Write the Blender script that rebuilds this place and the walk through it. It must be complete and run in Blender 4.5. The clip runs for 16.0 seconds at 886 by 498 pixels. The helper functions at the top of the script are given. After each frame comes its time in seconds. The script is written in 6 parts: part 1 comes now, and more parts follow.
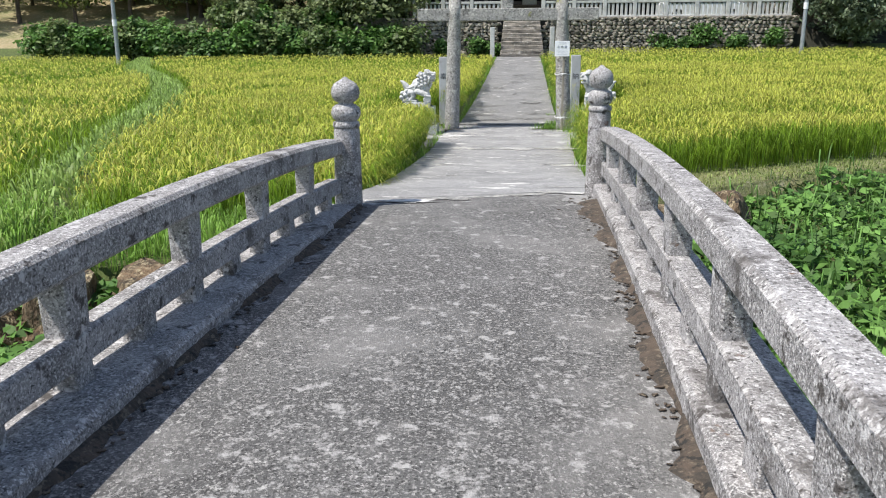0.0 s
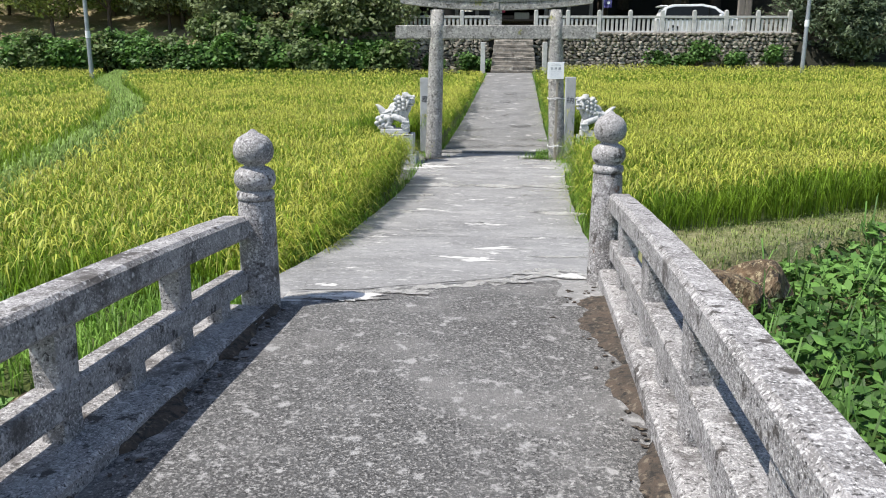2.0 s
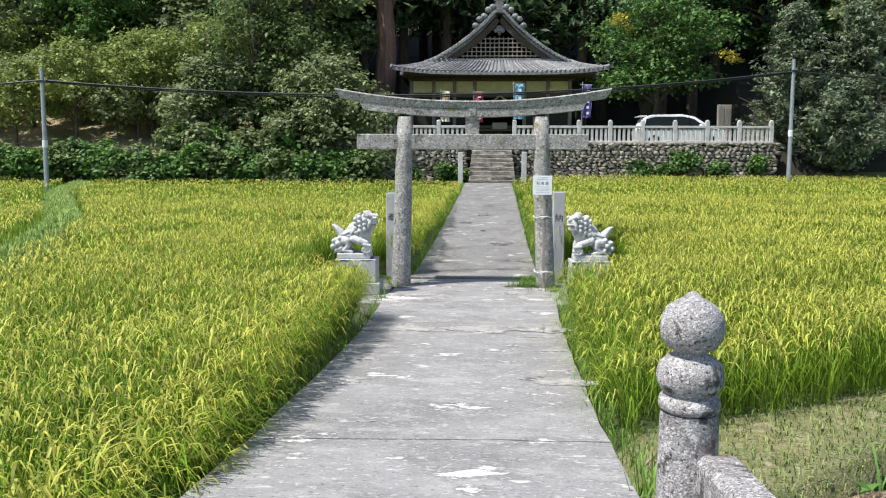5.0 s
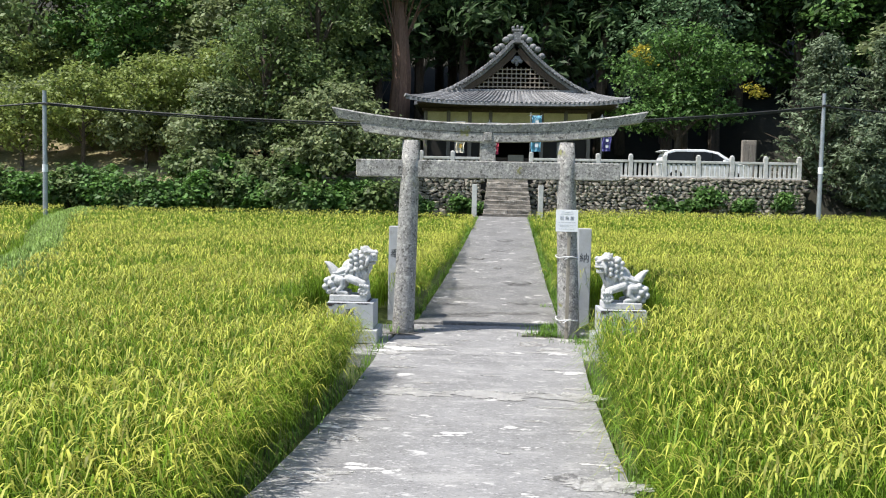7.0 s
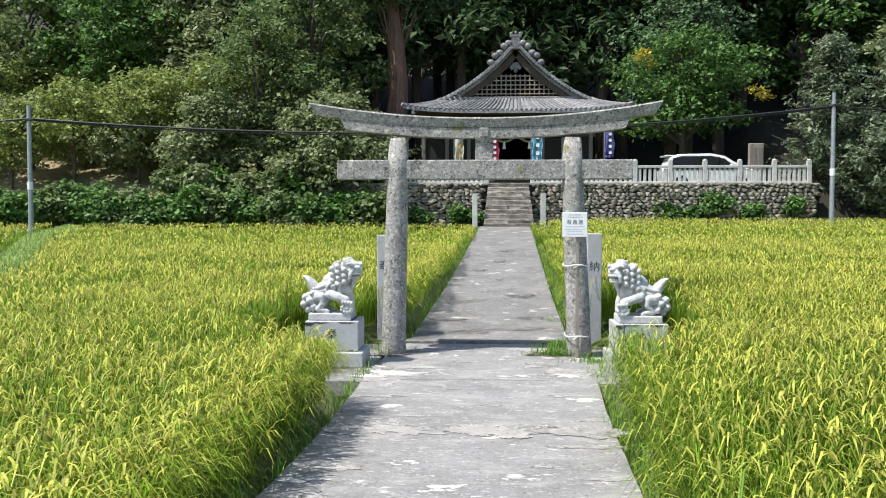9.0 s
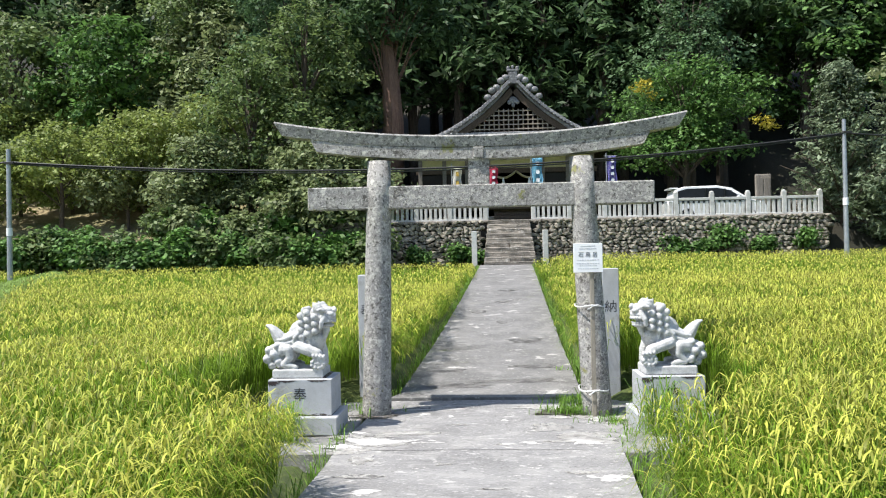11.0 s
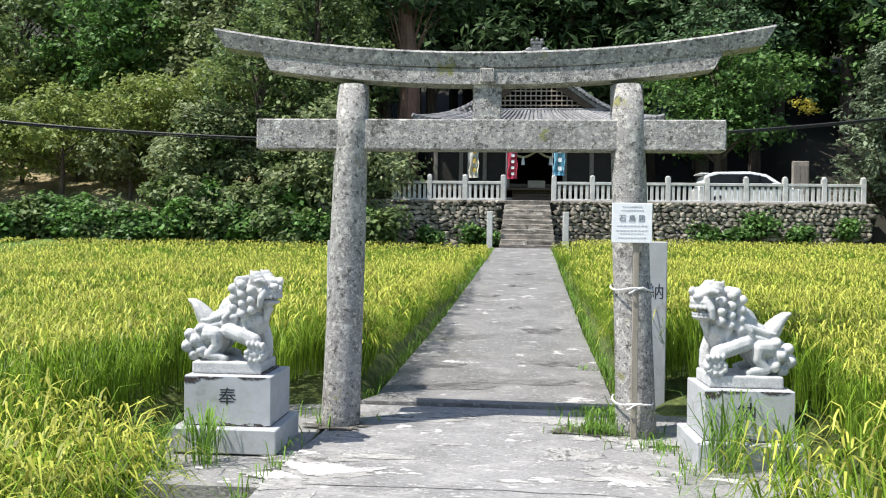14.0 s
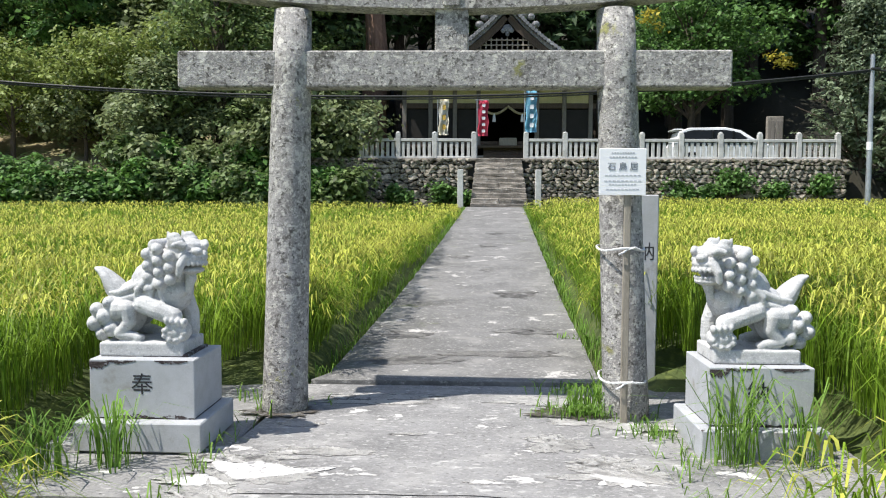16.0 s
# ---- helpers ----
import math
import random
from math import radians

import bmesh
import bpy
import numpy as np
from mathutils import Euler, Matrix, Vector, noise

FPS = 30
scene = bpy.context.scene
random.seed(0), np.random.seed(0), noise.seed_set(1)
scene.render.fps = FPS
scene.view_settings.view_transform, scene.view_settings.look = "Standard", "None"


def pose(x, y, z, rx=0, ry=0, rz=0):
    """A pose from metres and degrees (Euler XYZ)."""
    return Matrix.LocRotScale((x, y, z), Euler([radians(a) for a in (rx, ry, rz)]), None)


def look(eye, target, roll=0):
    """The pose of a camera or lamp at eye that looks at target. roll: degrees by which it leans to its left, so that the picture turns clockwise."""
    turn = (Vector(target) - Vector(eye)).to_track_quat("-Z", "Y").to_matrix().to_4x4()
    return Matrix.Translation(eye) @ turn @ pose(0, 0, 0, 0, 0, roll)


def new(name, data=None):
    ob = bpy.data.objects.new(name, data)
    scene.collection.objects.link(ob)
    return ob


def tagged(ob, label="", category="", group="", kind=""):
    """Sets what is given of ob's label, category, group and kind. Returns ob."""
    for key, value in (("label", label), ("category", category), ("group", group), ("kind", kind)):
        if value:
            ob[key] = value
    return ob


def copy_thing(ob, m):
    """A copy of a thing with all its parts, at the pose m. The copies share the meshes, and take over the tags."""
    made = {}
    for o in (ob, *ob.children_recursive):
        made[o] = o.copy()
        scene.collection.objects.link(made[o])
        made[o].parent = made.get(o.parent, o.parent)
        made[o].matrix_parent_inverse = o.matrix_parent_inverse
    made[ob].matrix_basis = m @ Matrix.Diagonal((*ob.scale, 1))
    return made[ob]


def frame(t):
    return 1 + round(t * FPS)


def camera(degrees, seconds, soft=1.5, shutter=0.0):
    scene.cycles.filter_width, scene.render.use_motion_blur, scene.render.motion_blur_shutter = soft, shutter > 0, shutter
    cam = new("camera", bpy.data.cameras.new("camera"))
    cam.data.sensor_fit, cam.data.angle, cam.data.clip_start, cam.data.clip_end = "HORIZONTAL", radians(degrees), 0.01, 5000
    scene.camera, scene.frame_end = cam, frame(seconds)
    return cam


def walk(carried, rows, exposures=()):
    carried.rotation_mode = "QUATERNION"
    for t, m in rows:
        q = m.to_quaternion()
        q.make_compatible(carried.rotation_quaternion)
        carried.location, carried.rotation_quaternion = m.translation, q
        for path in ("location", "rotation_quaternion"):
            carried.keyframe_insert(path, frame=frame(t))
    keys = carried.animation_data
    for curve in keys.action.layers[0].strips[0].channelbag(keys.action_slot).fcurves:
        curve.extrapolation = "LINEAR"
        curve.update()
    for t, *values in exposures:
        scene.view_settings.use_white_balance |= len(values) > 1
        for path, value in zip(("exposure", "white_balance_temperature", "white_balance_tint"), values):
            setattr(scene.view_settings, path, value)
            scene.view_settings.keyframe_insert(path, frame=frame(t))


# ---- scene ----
cam = camera(59.0, 16.0, soft=1.1)
PATH = [
    (0, (-0.266, -4.144, 1.759), (-0.387, -2.21, 1.265), -0.3),
    (0.5, (-0.213, -3.701, 1.845), (-0.33, -1.746, 1.439), 0.1),
    (1, (-0.186, -3.199, 1.889), (-0.304, -1.239, 1.507), 0.4),
    (1.5, (-0.113, -2.692, 1.908), (-0.223, -0.744, 1.468), 0.4),
    (2, (-0.125, -2.208, 1.927), (-0.226, -0.266, 1.462), 0.2),
    (2.5, (-0.064, -1.761, 1.967), (-0.148, 0.193, 1.548), -0.0),
    (3, (-0.074, -1.331, 1.992), (-0.139, 0.64, 1.662), -0.3),
    (3.5, (-0.099, -0.891, 2.035), (-0.149, 1.094, 1.795), 0.0),
    (4, (-0.073, -0.458, 2.04), (-0.118, 1.532, 1.837), 0.2),
    (4.2, (-0.086, -0.281, 2.014), (-0.13, 1.708, 1.812), 0.2),
    (6.3, (0.006, 1.619, 2.031), (-0.074, 3.61, 1.857), 0.4),
    (6.5, (0.014, 1.813, 2.015), (-0.069, 3.805, 1.862), 0.5),
    (7, (-0.052, 2.176, 1.997), (-0.14, 4.17, 1.879), 1.2),
    (7.5, (-0.007, 2.538, 1.974), (-0.099, 4.533, 1.873), 1.9),
    (8, (-0.012, 2.954, 1.928), (-0.106, 4.949, 1.832), 1.7),
    (8.5, (0.022, 3.315, 1.928), (-0.075, 5.311, 1.841), 0.8),
    (8.7, (0.024, 3.378, 1.911), (-0.072, 5.374, 1.824), 0.4),
    (10.8, (0.078, 4.98, 1.822), (-0.022, 6.977, 1.822), -0.8),
    (11, (0.087, 5.148, 1.812), (-0.012, 7.146, 1.83), -1.1),
    (11.5, (0.16, 5.542, 1.781), (0.061, 7.539, 1.834), -1.2),
    (12, (0.129, 5.943, 1.724), (0.031, 7.939, 1.8), -1.0),
    (12.5, (0.182, 6.344, 1.669), (0.07, 8.34, 1.737), -0.5),
    (13, (0.195, 6.717, 1.632), (0.068, 8.712, 1.667), -0.1),
    (13.5, (0.167, 7.104, 1.618), (0.028, 9.099, 1.62), 0.5),
    (14, (0.197, 7.553, 1.584), (0.053, 9.548, 1.564), 0.8),
    (14.5, (0.165, 7.968, 1.55), (0.023, 9.963, 1.519), 0.9),
    (15, (0.198, 8.314, 1.514), (0.078, 10.309, 1.453), 0.8),
    (15.5, (0.224, 8.518, 1.526), (0.128, 10.514, 1.434), 0.6),
    (16, (0.222, 8.563, 1.538), (0.151, 10.558, 1.418), 0.3),
]
walk(cam, [(t, look(eye, target, roll)) for t, eye, target, roll in PATH],
     exposures=[(0, 0.35), (2, 0.31), (3.5, 0.34), (7, 0.45), (11.5, 0.6), (12.5, 0.65), (14.5, 0.53), (16, 0.42)])

# ---------------------------------------------------------------- world, sun
world = bpy.data.worlds.new("world")
scene.world = world
world.use_nodes = True
wn = world.node_tree.nodes
sky = wn.new("ShaderNodeTexSky")
sky.sky_type = 'NISHITA'
sky.sun_disc = False
SUN = Vector((-0.5, -0.25, 1.0)).normalized()
sky.sun_elevation = math.asin(SUN.z)
sky.sun_rotation = math.atan2(SUN.x, SUN.y)
wn["Background"].inputs[1].default_value = 0.135
world.node_tree.links.new(sky.outputs[0], wn["Background"].inputs[0])
sun_data = bpy.data.lights.new("sun", 'SUN')
sun_data.energy = 4.8
sun_data.angle = radians(0.53)
sun_data.color = (1.0, 0.96, 0.9)
sun = new("sun", sun_data)
sun.matrix_world = look(SUN * 100, (0, 0, 0))


# ---------------------------------------------------------------- materials
def material(name, base, dark=None, light=None, scale=6.0, fine=60.0, rough=0.85, bump=0.3, metal=0.0,
             spots=None, spot_scale=3.0, spot_at=0.6, spot_soft=0.06, island=0.0, rand=0.0, sheen=None, stretch=None, dist=0.01, layers=()):
    """Principled material: base colour varied by coarse and fine noise, optional spots of another colour, and bump."""
    m = bpy.data.materials.new(name)
    m.use_nodes = True
    nt = m.node_tree
    n, l = nt.nodes, nt.links
    bs = n["Principled BSDF"]
    bs.inputs["Roughness"].default_value = rough
    bs.inputs["Metallic"].default_value = metal
    if sheen is not None:
        bs.inputs["Specular IOR Level"].default_value = sheen
    geo = n.new("ShaderNodeNewGeometry")
    vec = geo.outputs["Position"]
    if stretch:
        mp = n.new("ShaderNodeMapping")
        mp.inputs["Scale"].default_value = stretch
        l.new(vec, mp.inputs[0])
        vec = mp.outputs[0]

    def nz(sc, det=4.0, r=0.6):
        t = n.new("ShaderNodeTexNoise")
        t.inputs["Scale"].default_value = sc
        t.inputs["Detail"].default_value = det
        t.inputs["Roughness"].default_value = r
        l.new(vec, t.inputs["Vector"])
        return t.outputs["Fac"]

    def ramp(fac, lo, hi):
        t = n.new("ShaderNodeMapRange")
        t.inputs[1].default_value, t.inputs[2].default_value = lo, hi
        l.new(fac, t.inputs[0])
        return t.outputs[0]

    def mix(fac, a, b, kind='MIX'):
        t = n.new("ShaderNodeMix")
        t.data_type = 'RGBA'
        t.blend_type = kind
        for sock, v in ((t.inputs[0], fac), (t.inputs[6], a), (t.inputs[7], b)):
            if isinstance(v, (int, float)):
                sock.default_value = v
            elif isinstance(v, tuple):
                sock.default_value = (*v, 1)
            else:
                l.new(v, sock)
        return t.outputs[2]
    dark = dark or tuple(c * 0.65 for c in base)
    light = light or tuple(min(1, c * 1.3) for c in base)
    col = mix(ramp(nz(scale), 0.35, 0.62), dark, base)
    fn = nz(fine, 3.0)
    col = mix(ramp(fn, 0.5, 0.75), col, light)
    for lc, ls, lo, hi in layers:
        col = mix(ramp(nz(ls, 5.0, 0.65), lo, hi), col, lc)
    if spots:
        col = mix(ramp(nz(spot_scale, 6.0, 0.7), spot_at, spot_at + spot_soft), col, spots)
    for amount, out in ((island, geo.outputs["Random Per Island"]), (rand, n.new("ShaderNodeObjectInfo").outputs["Random"])):
        if amount:
            h = n.new("ShaderNodeHueSaturation")
            l.new(ramp(out, 0, 1), h.inputs["Value"])
            h.inputs["Value"].links[0].from_node.inputs[3].default_value = 1 - amount
            h.inputs["Value"].links[0].from_node.inputs[4].default_value = 1 + amount
            l.new(col, h.inputs["Color"])
            col = h.outputs[0]
    l.new(col, bs.inputs["Base Color"])
    if bump:
        b = n.new("ShaderNodeBump")
        b.inputs["Strength"].default_value = bump
        b.inputs["Distance"].default_value = dist
        l.new(fn, b.inputs["Height"])
        l.new(b.outputs[0], bs.inputs["Normal"])
    return m


def leafy(name, a, b, island=0.35, rough=0.55, trans=0.35, tip=None):
    """Leaf material: two greens by place, varied leaf by leaf, a little light let through."""
    m = material(name, a, dark=b, light=tuple(min(1, c * 1.15) for c in a), scale=0.9, fine=6.0, rough=rough, bump=0, island=island, sheen=0.3)
    nt = m.node_tree
    bs = nt.nodes["Principled BSDF"]
    tr = nt.nodes.new("ShaderNodeBsdfTranslucent")
    nt.links.new(bs.inputs["Base Color"].links[0].from_socket, tr.inputs[0])
    mx = nt.nodes.new("ShaderNodeMixShader")
    mx.inputs[0].default_value = trans
    nt.links.new(bs.outputs[0], mx.inputs[1])
    nt.links.new(tr.outputs[0], mx.inputs[2])
    nt.links.new(mx.outputs[0], nt.nodes["Material Output"].inputs[0])
    return m


GRANITE = material("weathered granite", (0.36, 0.343, 0.338), dark=(0.17, 0.16, 0.155), light=(0.58, 0.56, 0.55), scale=4.5, fine=120, bump=1.0, layers=[((0.64, 0.62, 0.61), 85, 0.54, 0.61), ((0.07, 0.065, 0.063), 75, 0.56, 0.62), ((0.09, 0.08, 0.074), 3.2, 0.55, 0.68), ((0.075, 0.066, 0.06), 9, 0.58, 0.65), ((0.6, 0.58, 0.57), 22, 0.57, 0.65), ((0.16, 0.1, 0.07), 5, 0.67, 0.72)])
TORII = material("lichened granite", (0.32, 0.31, 0.295), dark=(0.2, 0.192, 0.182), light=(0.5, 0.485, 0.46), scale=5, fine=70, bump=1.0, layers=[((0.5, 0.485, 0.44), 24, 0.53, 0.6), ((0.1, 0.095, 0.085), 30, 0.56, 0.63), ((0.09, 0.085, 0.075), 11, 0.58, 0.65), ((0.56, 0.545, 0.5), 8, 0.6, 0.66)], spots=(0.22, 0.22, 0.085), spot_scale=3.0, spot_at=0.62)
PALE = material("pale carved granite", (0.55, 0.55, 0.54), dark=(0.4, 0.4, 0.395), light=(0.68, 0.68, 0.665), scale=7, fine=110, bump=0.4, layers=[((0.26, 0.26, 0.255), 12, 0.6, 0.7), ((0.36, 0.36, 0.355), 34, 0.58, 0.66)])
BLOCK = material("sawn granite block", (0.43, 0.445, 0.465), dark=(0.37, 0.38, 0.39), light=(0.56, 0.56, 0.57), scale=9, fine=180, bump=0.15, layers=[((0.3, 0.3, 0.3), 90, 0.6, 0.7), ((0.3, 0.29, 0.27), 5, 0.6, 0.72)], spots=(0.055, 0.042, 0.04), spot_scale=4.5, spot_at=0.66)
DECK = material("worn dark concrete deck", (0.112, 0.11, 0.107), dark=(0.07, 0.068, 0.066), light=(0.25, 0.24, 0.23), scale=1.3, fine=110, bump=1.0, layers=[((0.29, 0.28, 0.268), 55, 0.53, 0.6), ((0.03, 0.029, 0.028), 70, 0.54, 0.61), ((0.2, 0.193, 0.186), 1.7, 0.5, 0.72), ((0.36, 0.35, 0.34), 13, 0.57, 0.66), ((0.4, 0.39, 0.375), 22, 0.62, 0.68), ((0.42, 0.405, 0.39), 60, 0.59, 0.66)])
CONC = material("weathered concrete path", (0.27, 0.265, 0.26), dark=(0.185, 0.182, 0.178), light=(0.37, 0.362, 0.352), scale=1.1, fine=60, bump=0.6, stretch=(0.7, 1.2, 1.0), layers=[((0.34, 0.332, 0.32), 3.5, 0.5, 0.66), ((0.13, 0.127, 0.124), 2.0, 0.56, 0.68), ((0.12, 0.117, 0.113), 38, 0.58, 0.66), ((0.44, 0.43, 0.415), 24, 0.58, 0.65), ((0.5, 0.49, 0.47), 8, 0.61, 0.68)], spots=(0.62, 0.605, 0.575), spot_scale=2.0, spot_at=0.61, spot_soft=0.03)
CONC_OLD = material("mossy old concrete path", (0.19, 0.186, 0.18), dark=(0.125, 0.123, 0.118), light=(0.3, 0.292, 0.283), scale=1.1, fine=45, bump=0.5, stretch=(0.8, 0.9, 1.0), layers=[((0.27, 0.262, 0.25), 3, 0.52, 0.68), ((0.1, 0.098, 0.092), 1.8, 0.57, 0.7), ((0.13, 0.15, 0.055), 1.3, 0.64, 0.74), ((0.36, 0.35, 0.33), 18, 0.58, 0.66)], spots=(0.5, 0.48, 0.455), spot_scale=2.0, spot_at=0.605, spot_soft=0.03)
MORTAR = material("white mortar patch", (0.7, 0.685, 0.655), dark=(0.52, 0.505, 0.485), light=(0.82, 0.8, 0.77), scale=9, fine=70, bump=0.8, layers=[((0.28, 0.274, 0.266), 5, 0.57, 0.63), ((0.28, 0.275, 0.27), 14, 0.57, 0.62), ((0.34, 0.33, 0.325), 50, 0.6, 0.66)])
FRESH = material("fresh white mortar", (0.7, 0.685, 0.655), dark=(0.58, 0.565, 0.54), light=(0.8, 0.78, 0.75), scale=9, fine=70, bump=0.8, layers=[((0.4, 0.39, 0.38), 16, 0.6, 0.66)])
CRACK = material("dark open joint", (0.035, 0.033, 0.03), scale=9, bump=0.3)
DIRT = material("dry dirt and dead moss", (0.085, 0.062, 0.045), dark=(0.035, 0.03, 0.024), scale=14, fine=60, bump=1.0, layers=[((0.16, 0.13, 0.095), 30, 0.56, 0.64), ((0.02, 0.018, 0.015), 22, 0.55, 0.62)])
DRYBANK = material("dry trampled bank soil", (0.2, 0.19, 0.085), dark=(0.11, 0.14, 0.045), light=(0.33, 0.3, 0.17), scale=2.5, fine=40, bump=0.8, rough=0.95, dist=0.03, layers=[((0.36, 0.33, 0.2), 7, 0.57, 0.68)])
LITTER = material("brown leaf litter of the slope", (0.3, 0.235, 0.13), dark=(0.15, 0.16, 0.06), light=(0.42, 0.35, 0.23), scale=0.35, fine=6, bump=0.8, rough=0.95, dist=0.05)
# near-black: the shade under the closed canopy is put into this colour
SHADE = material("forest floor with canopy shade in colour", (0.022, 0.02, 0.012), dark=(0.012, 0.014, 0.007), scale=0.4, fine=6, bump=0.8, rough=0.95, dist=0.05)
SOIL = material("dark paddy soil with grass", (0.075, 0.1, 0.025), dark=(0.04, 0.06, 0.015), light=(0.14, 0.17, 0.04), scale=0.6, fine=9, bump=0.6, rough=0.95, dist=0.05)
BANK = material("brown rock and root bank", (0.17, 0.11, 0.06), dark=(0.05, 0.035, 0.02), light=(0.36, 0.29, 0.18), scale=7, fine=26, bump=1.0, dist=0.05, stretch=(1, 1, 0.5), layers=[((0.4, 0.33, 0.2), 16, 0.57, 0.64), ((0.03, 0.022, 0.014), 9, 0.56, 0.64)])
STONE = material("field stone", (0.2, 0.175, 0.14), dark=(0.1, 0.088, 0.07), light=(0.36, 0.33, 0.28), scale=4, fine=22, bump=0.8, rand=0.5, island=0.5, layers=[((0.36, 0.34, 0.3), 6, 0.57, 0.66), ((0.07, 0.075, 0.04), 3, 0.58, 0.68)])
STEP = material("rough stone step", (0.24, 0.21, 0.175), dark=(0.13, 0.115, 0.095), light=(0.38, 0.35, 0.31), scale=3, fine=25, bump=0.8, rand=0.25, layers=[((0.38, 0.36, 0.32), 5, 0.57, 0.66)])
FENCE = material("pale grey fence stone", (0.52, 0.52, 0.5), dark=(0.36, 0.36, 0.34), light=(0.64, 0.64, 0.61), scale=3, fine=40, bump=0.3)
TILE = material("grey fired roof tile", (0.2, 0.2, 0.205), dark=(0.12, 0.12, 0.125), light=(0.4, 0.4, 0.4), scale=1.5, fine=9, rough=0.55, bump=0.2, rand=0.25)
WOOD = material("old dark timber", (0.085, 0.06, 0.042), dark=(0.05, 0.035, 0.025), light=(0.14, 0.105, 0.075), scale=3, fine=30, bump=0.3, stretch=(6, 6, 0.6))
COLUMN = material("grey weathered timber", (0.2, 0.18, 0.155), dark=(0.12, 0.105, 0.09), light=(0.3, 0.27, 0.24), scale=3, fine=30, bump=0.3, stretch=(6, 6, 0.6))
PLASTER = material("yellowed plaster", (0.55, 0.5, 0.26), dark=(0.45, 0.4, 0.2), light=(0.62, 0.57, 0.32), scale=2, fine=20, bump=0.1)
# the dimness inside the hall is put into this near-black board colour
DARKIN = material("boards with interior gloom in colour", (0.02, 0.017, 0.014), scale=2, bump=0.1)
STEEL = material("galvanised grey pole", (0.4, 0.42, 0.44), dark=(0.32, 0.34, 0.36), scale=3, fine=30, rough=0.5, metal=0.6, bump=0.05)
CABLE = material("black cable", (0.025, 0.025, 0.025), rough=0.6, bump=0)
WHITEP = material("white sign board", (0.82, 0.83, 0.84), dark=(0.76, 0.77, 0.79), light=(0.86, 0.86, 0.86), scale=3, fine=20, rough=0.5, bump=0)
INK = material("black ink", (0.03, 0.03, 0.035), bump=0, rough=0.7)
GREYINK = material("grey small print", (0.2, 0.22, 0.26), bump=0, rough=0.7)
FAINT = material("faint grey small print", (0.5, 0.52, 0.56), bump=0, rough=0.7)
CORD = material("white plastic cord", (0.75, 0.75, 0.74), bump=0.1, rough=0.5)
STICK = material("weathered sign post wood", (0.3, 0.27, 0.22), dark=(0.2, 0.18, 0.14), scale=4, fine=40, stretch=(5, 5, 0.5), bump=0.3)
BARK = material("tree bark", (0.1, 0.075, 0.055), dark=(0.05, 0.04, 0.03), light=(0.17, 0.13, 0.1), scale=2, fine=12, stretch=(3, 3, 0.5), bump=0.8, dist=0.05)
CEDARBARK = material("reddish cedar bark", (0.17, 0.095, 0.065), dark=(0.09, 0.05, 0.035), light=(0.27, 0.17, 0.12), scale=1.5, fine=9, stretch=(4, 4, 0.25), bump=0.8, dist=0.05)

RICE = leafy("rice leaf", (0.2, 0.31, 0.028), (0.12, 0.215, 0.017), island=0.55, trans=0.42)
EAR = leafy("ripening rice ear", (0.43, 0.435, 0.078), (0.3, 0.34, 0.052), island=0.55, trans=0.3)
GRASS = leafy("green grass blade", (0.19, 0.33, 0.055), (0.12, 0.235, 0.035), island=0.45, trans=0.35)
DRYGRASS = leafy("cut dry grass", (0.23, 0.27, 0.085), (0.14, 0.2, 0.05), island=0.6, trans=0.25)
WEED = leafy("dark weed leaf", (0.13, 0.25, 0.055), (0.06, 0.135, 0.03), island=0.6, trans=0.3)
LEVEE = leafy("pale levee grass", (0.27, 0.38, 0.1), (0.19, 0.3, 0.07), island=0.45, trans=0.35)
LEAF_A = leafy("broadleaf dark green", (0.165, 0.225, 0.08), (0.1, 0.15, 0.05), island=0.6)
LEAF_B = leafy("broadleaf grey green", (0.24, 0.285, 0.135), (0.16, 0.2, 0.085), island=0.5)
LEAF_C = leafy("yellow green leaf", (0.255, 0.31, 0.085), (0.17, 0.22, 0.055), island=0.45)
LEAF_D = leafy("bright maple green", (0.125, 0.235, 0.06), (0.06, 0.125, 0.03), island=0.65)
LEAF_G = leafy("blue green forest leaf", (0.13, 0.215, 0.1), (0.075, 0.135, 0.06), island=0.55)
YELLOWED = leafy("yellowed leaf", (0.5, 0.42, 0.06), (0.38, 0.34, 0.05), island=0.4)
LEAF_E = leafy("conifer needles", (0.09, 0.15, 0.06), (0.05, 0.095, 0.04), island=0.6)
LEAF_F = leafy("blue grey conifer", (0.19, 0.24, 0.145), (0.115, 0.155, 0.088), island=0.55)


# ---------------------------------------------------------------- building helpers
def thing(name, at=(0, 0, 0), label="", category="", group="", kind=""):
    e = new(name)
    e.location = at
    return tagged(e, label, category, group, kind)


def finish(name, bm, mat, smooth=False):
    me = bpy.data.meshes.new(name)
    bm.normal_update()
    bm.to_mesh(me)
    bm.free()
    me.materials.append(mat)
    if smooth:
        me.polygons.foreach_set("use_smooth", [True] * len(me.polygons))
    return me


def part(name, bm, mat, parent=None, label="", smooth=False):
    ob = new(name, finish(name, bm, mat, smooth))
    ob.parent = parent
    return tagged(ob, label)


def alone(name, bm, mat, label="", category="", group="", kind="", at=(0, 0, 0), smooth=False):
    ob = new(name, finish(name, bm, mat, smooth))
    ob.location = at
    return tagged(ob, label, category, group, kind)


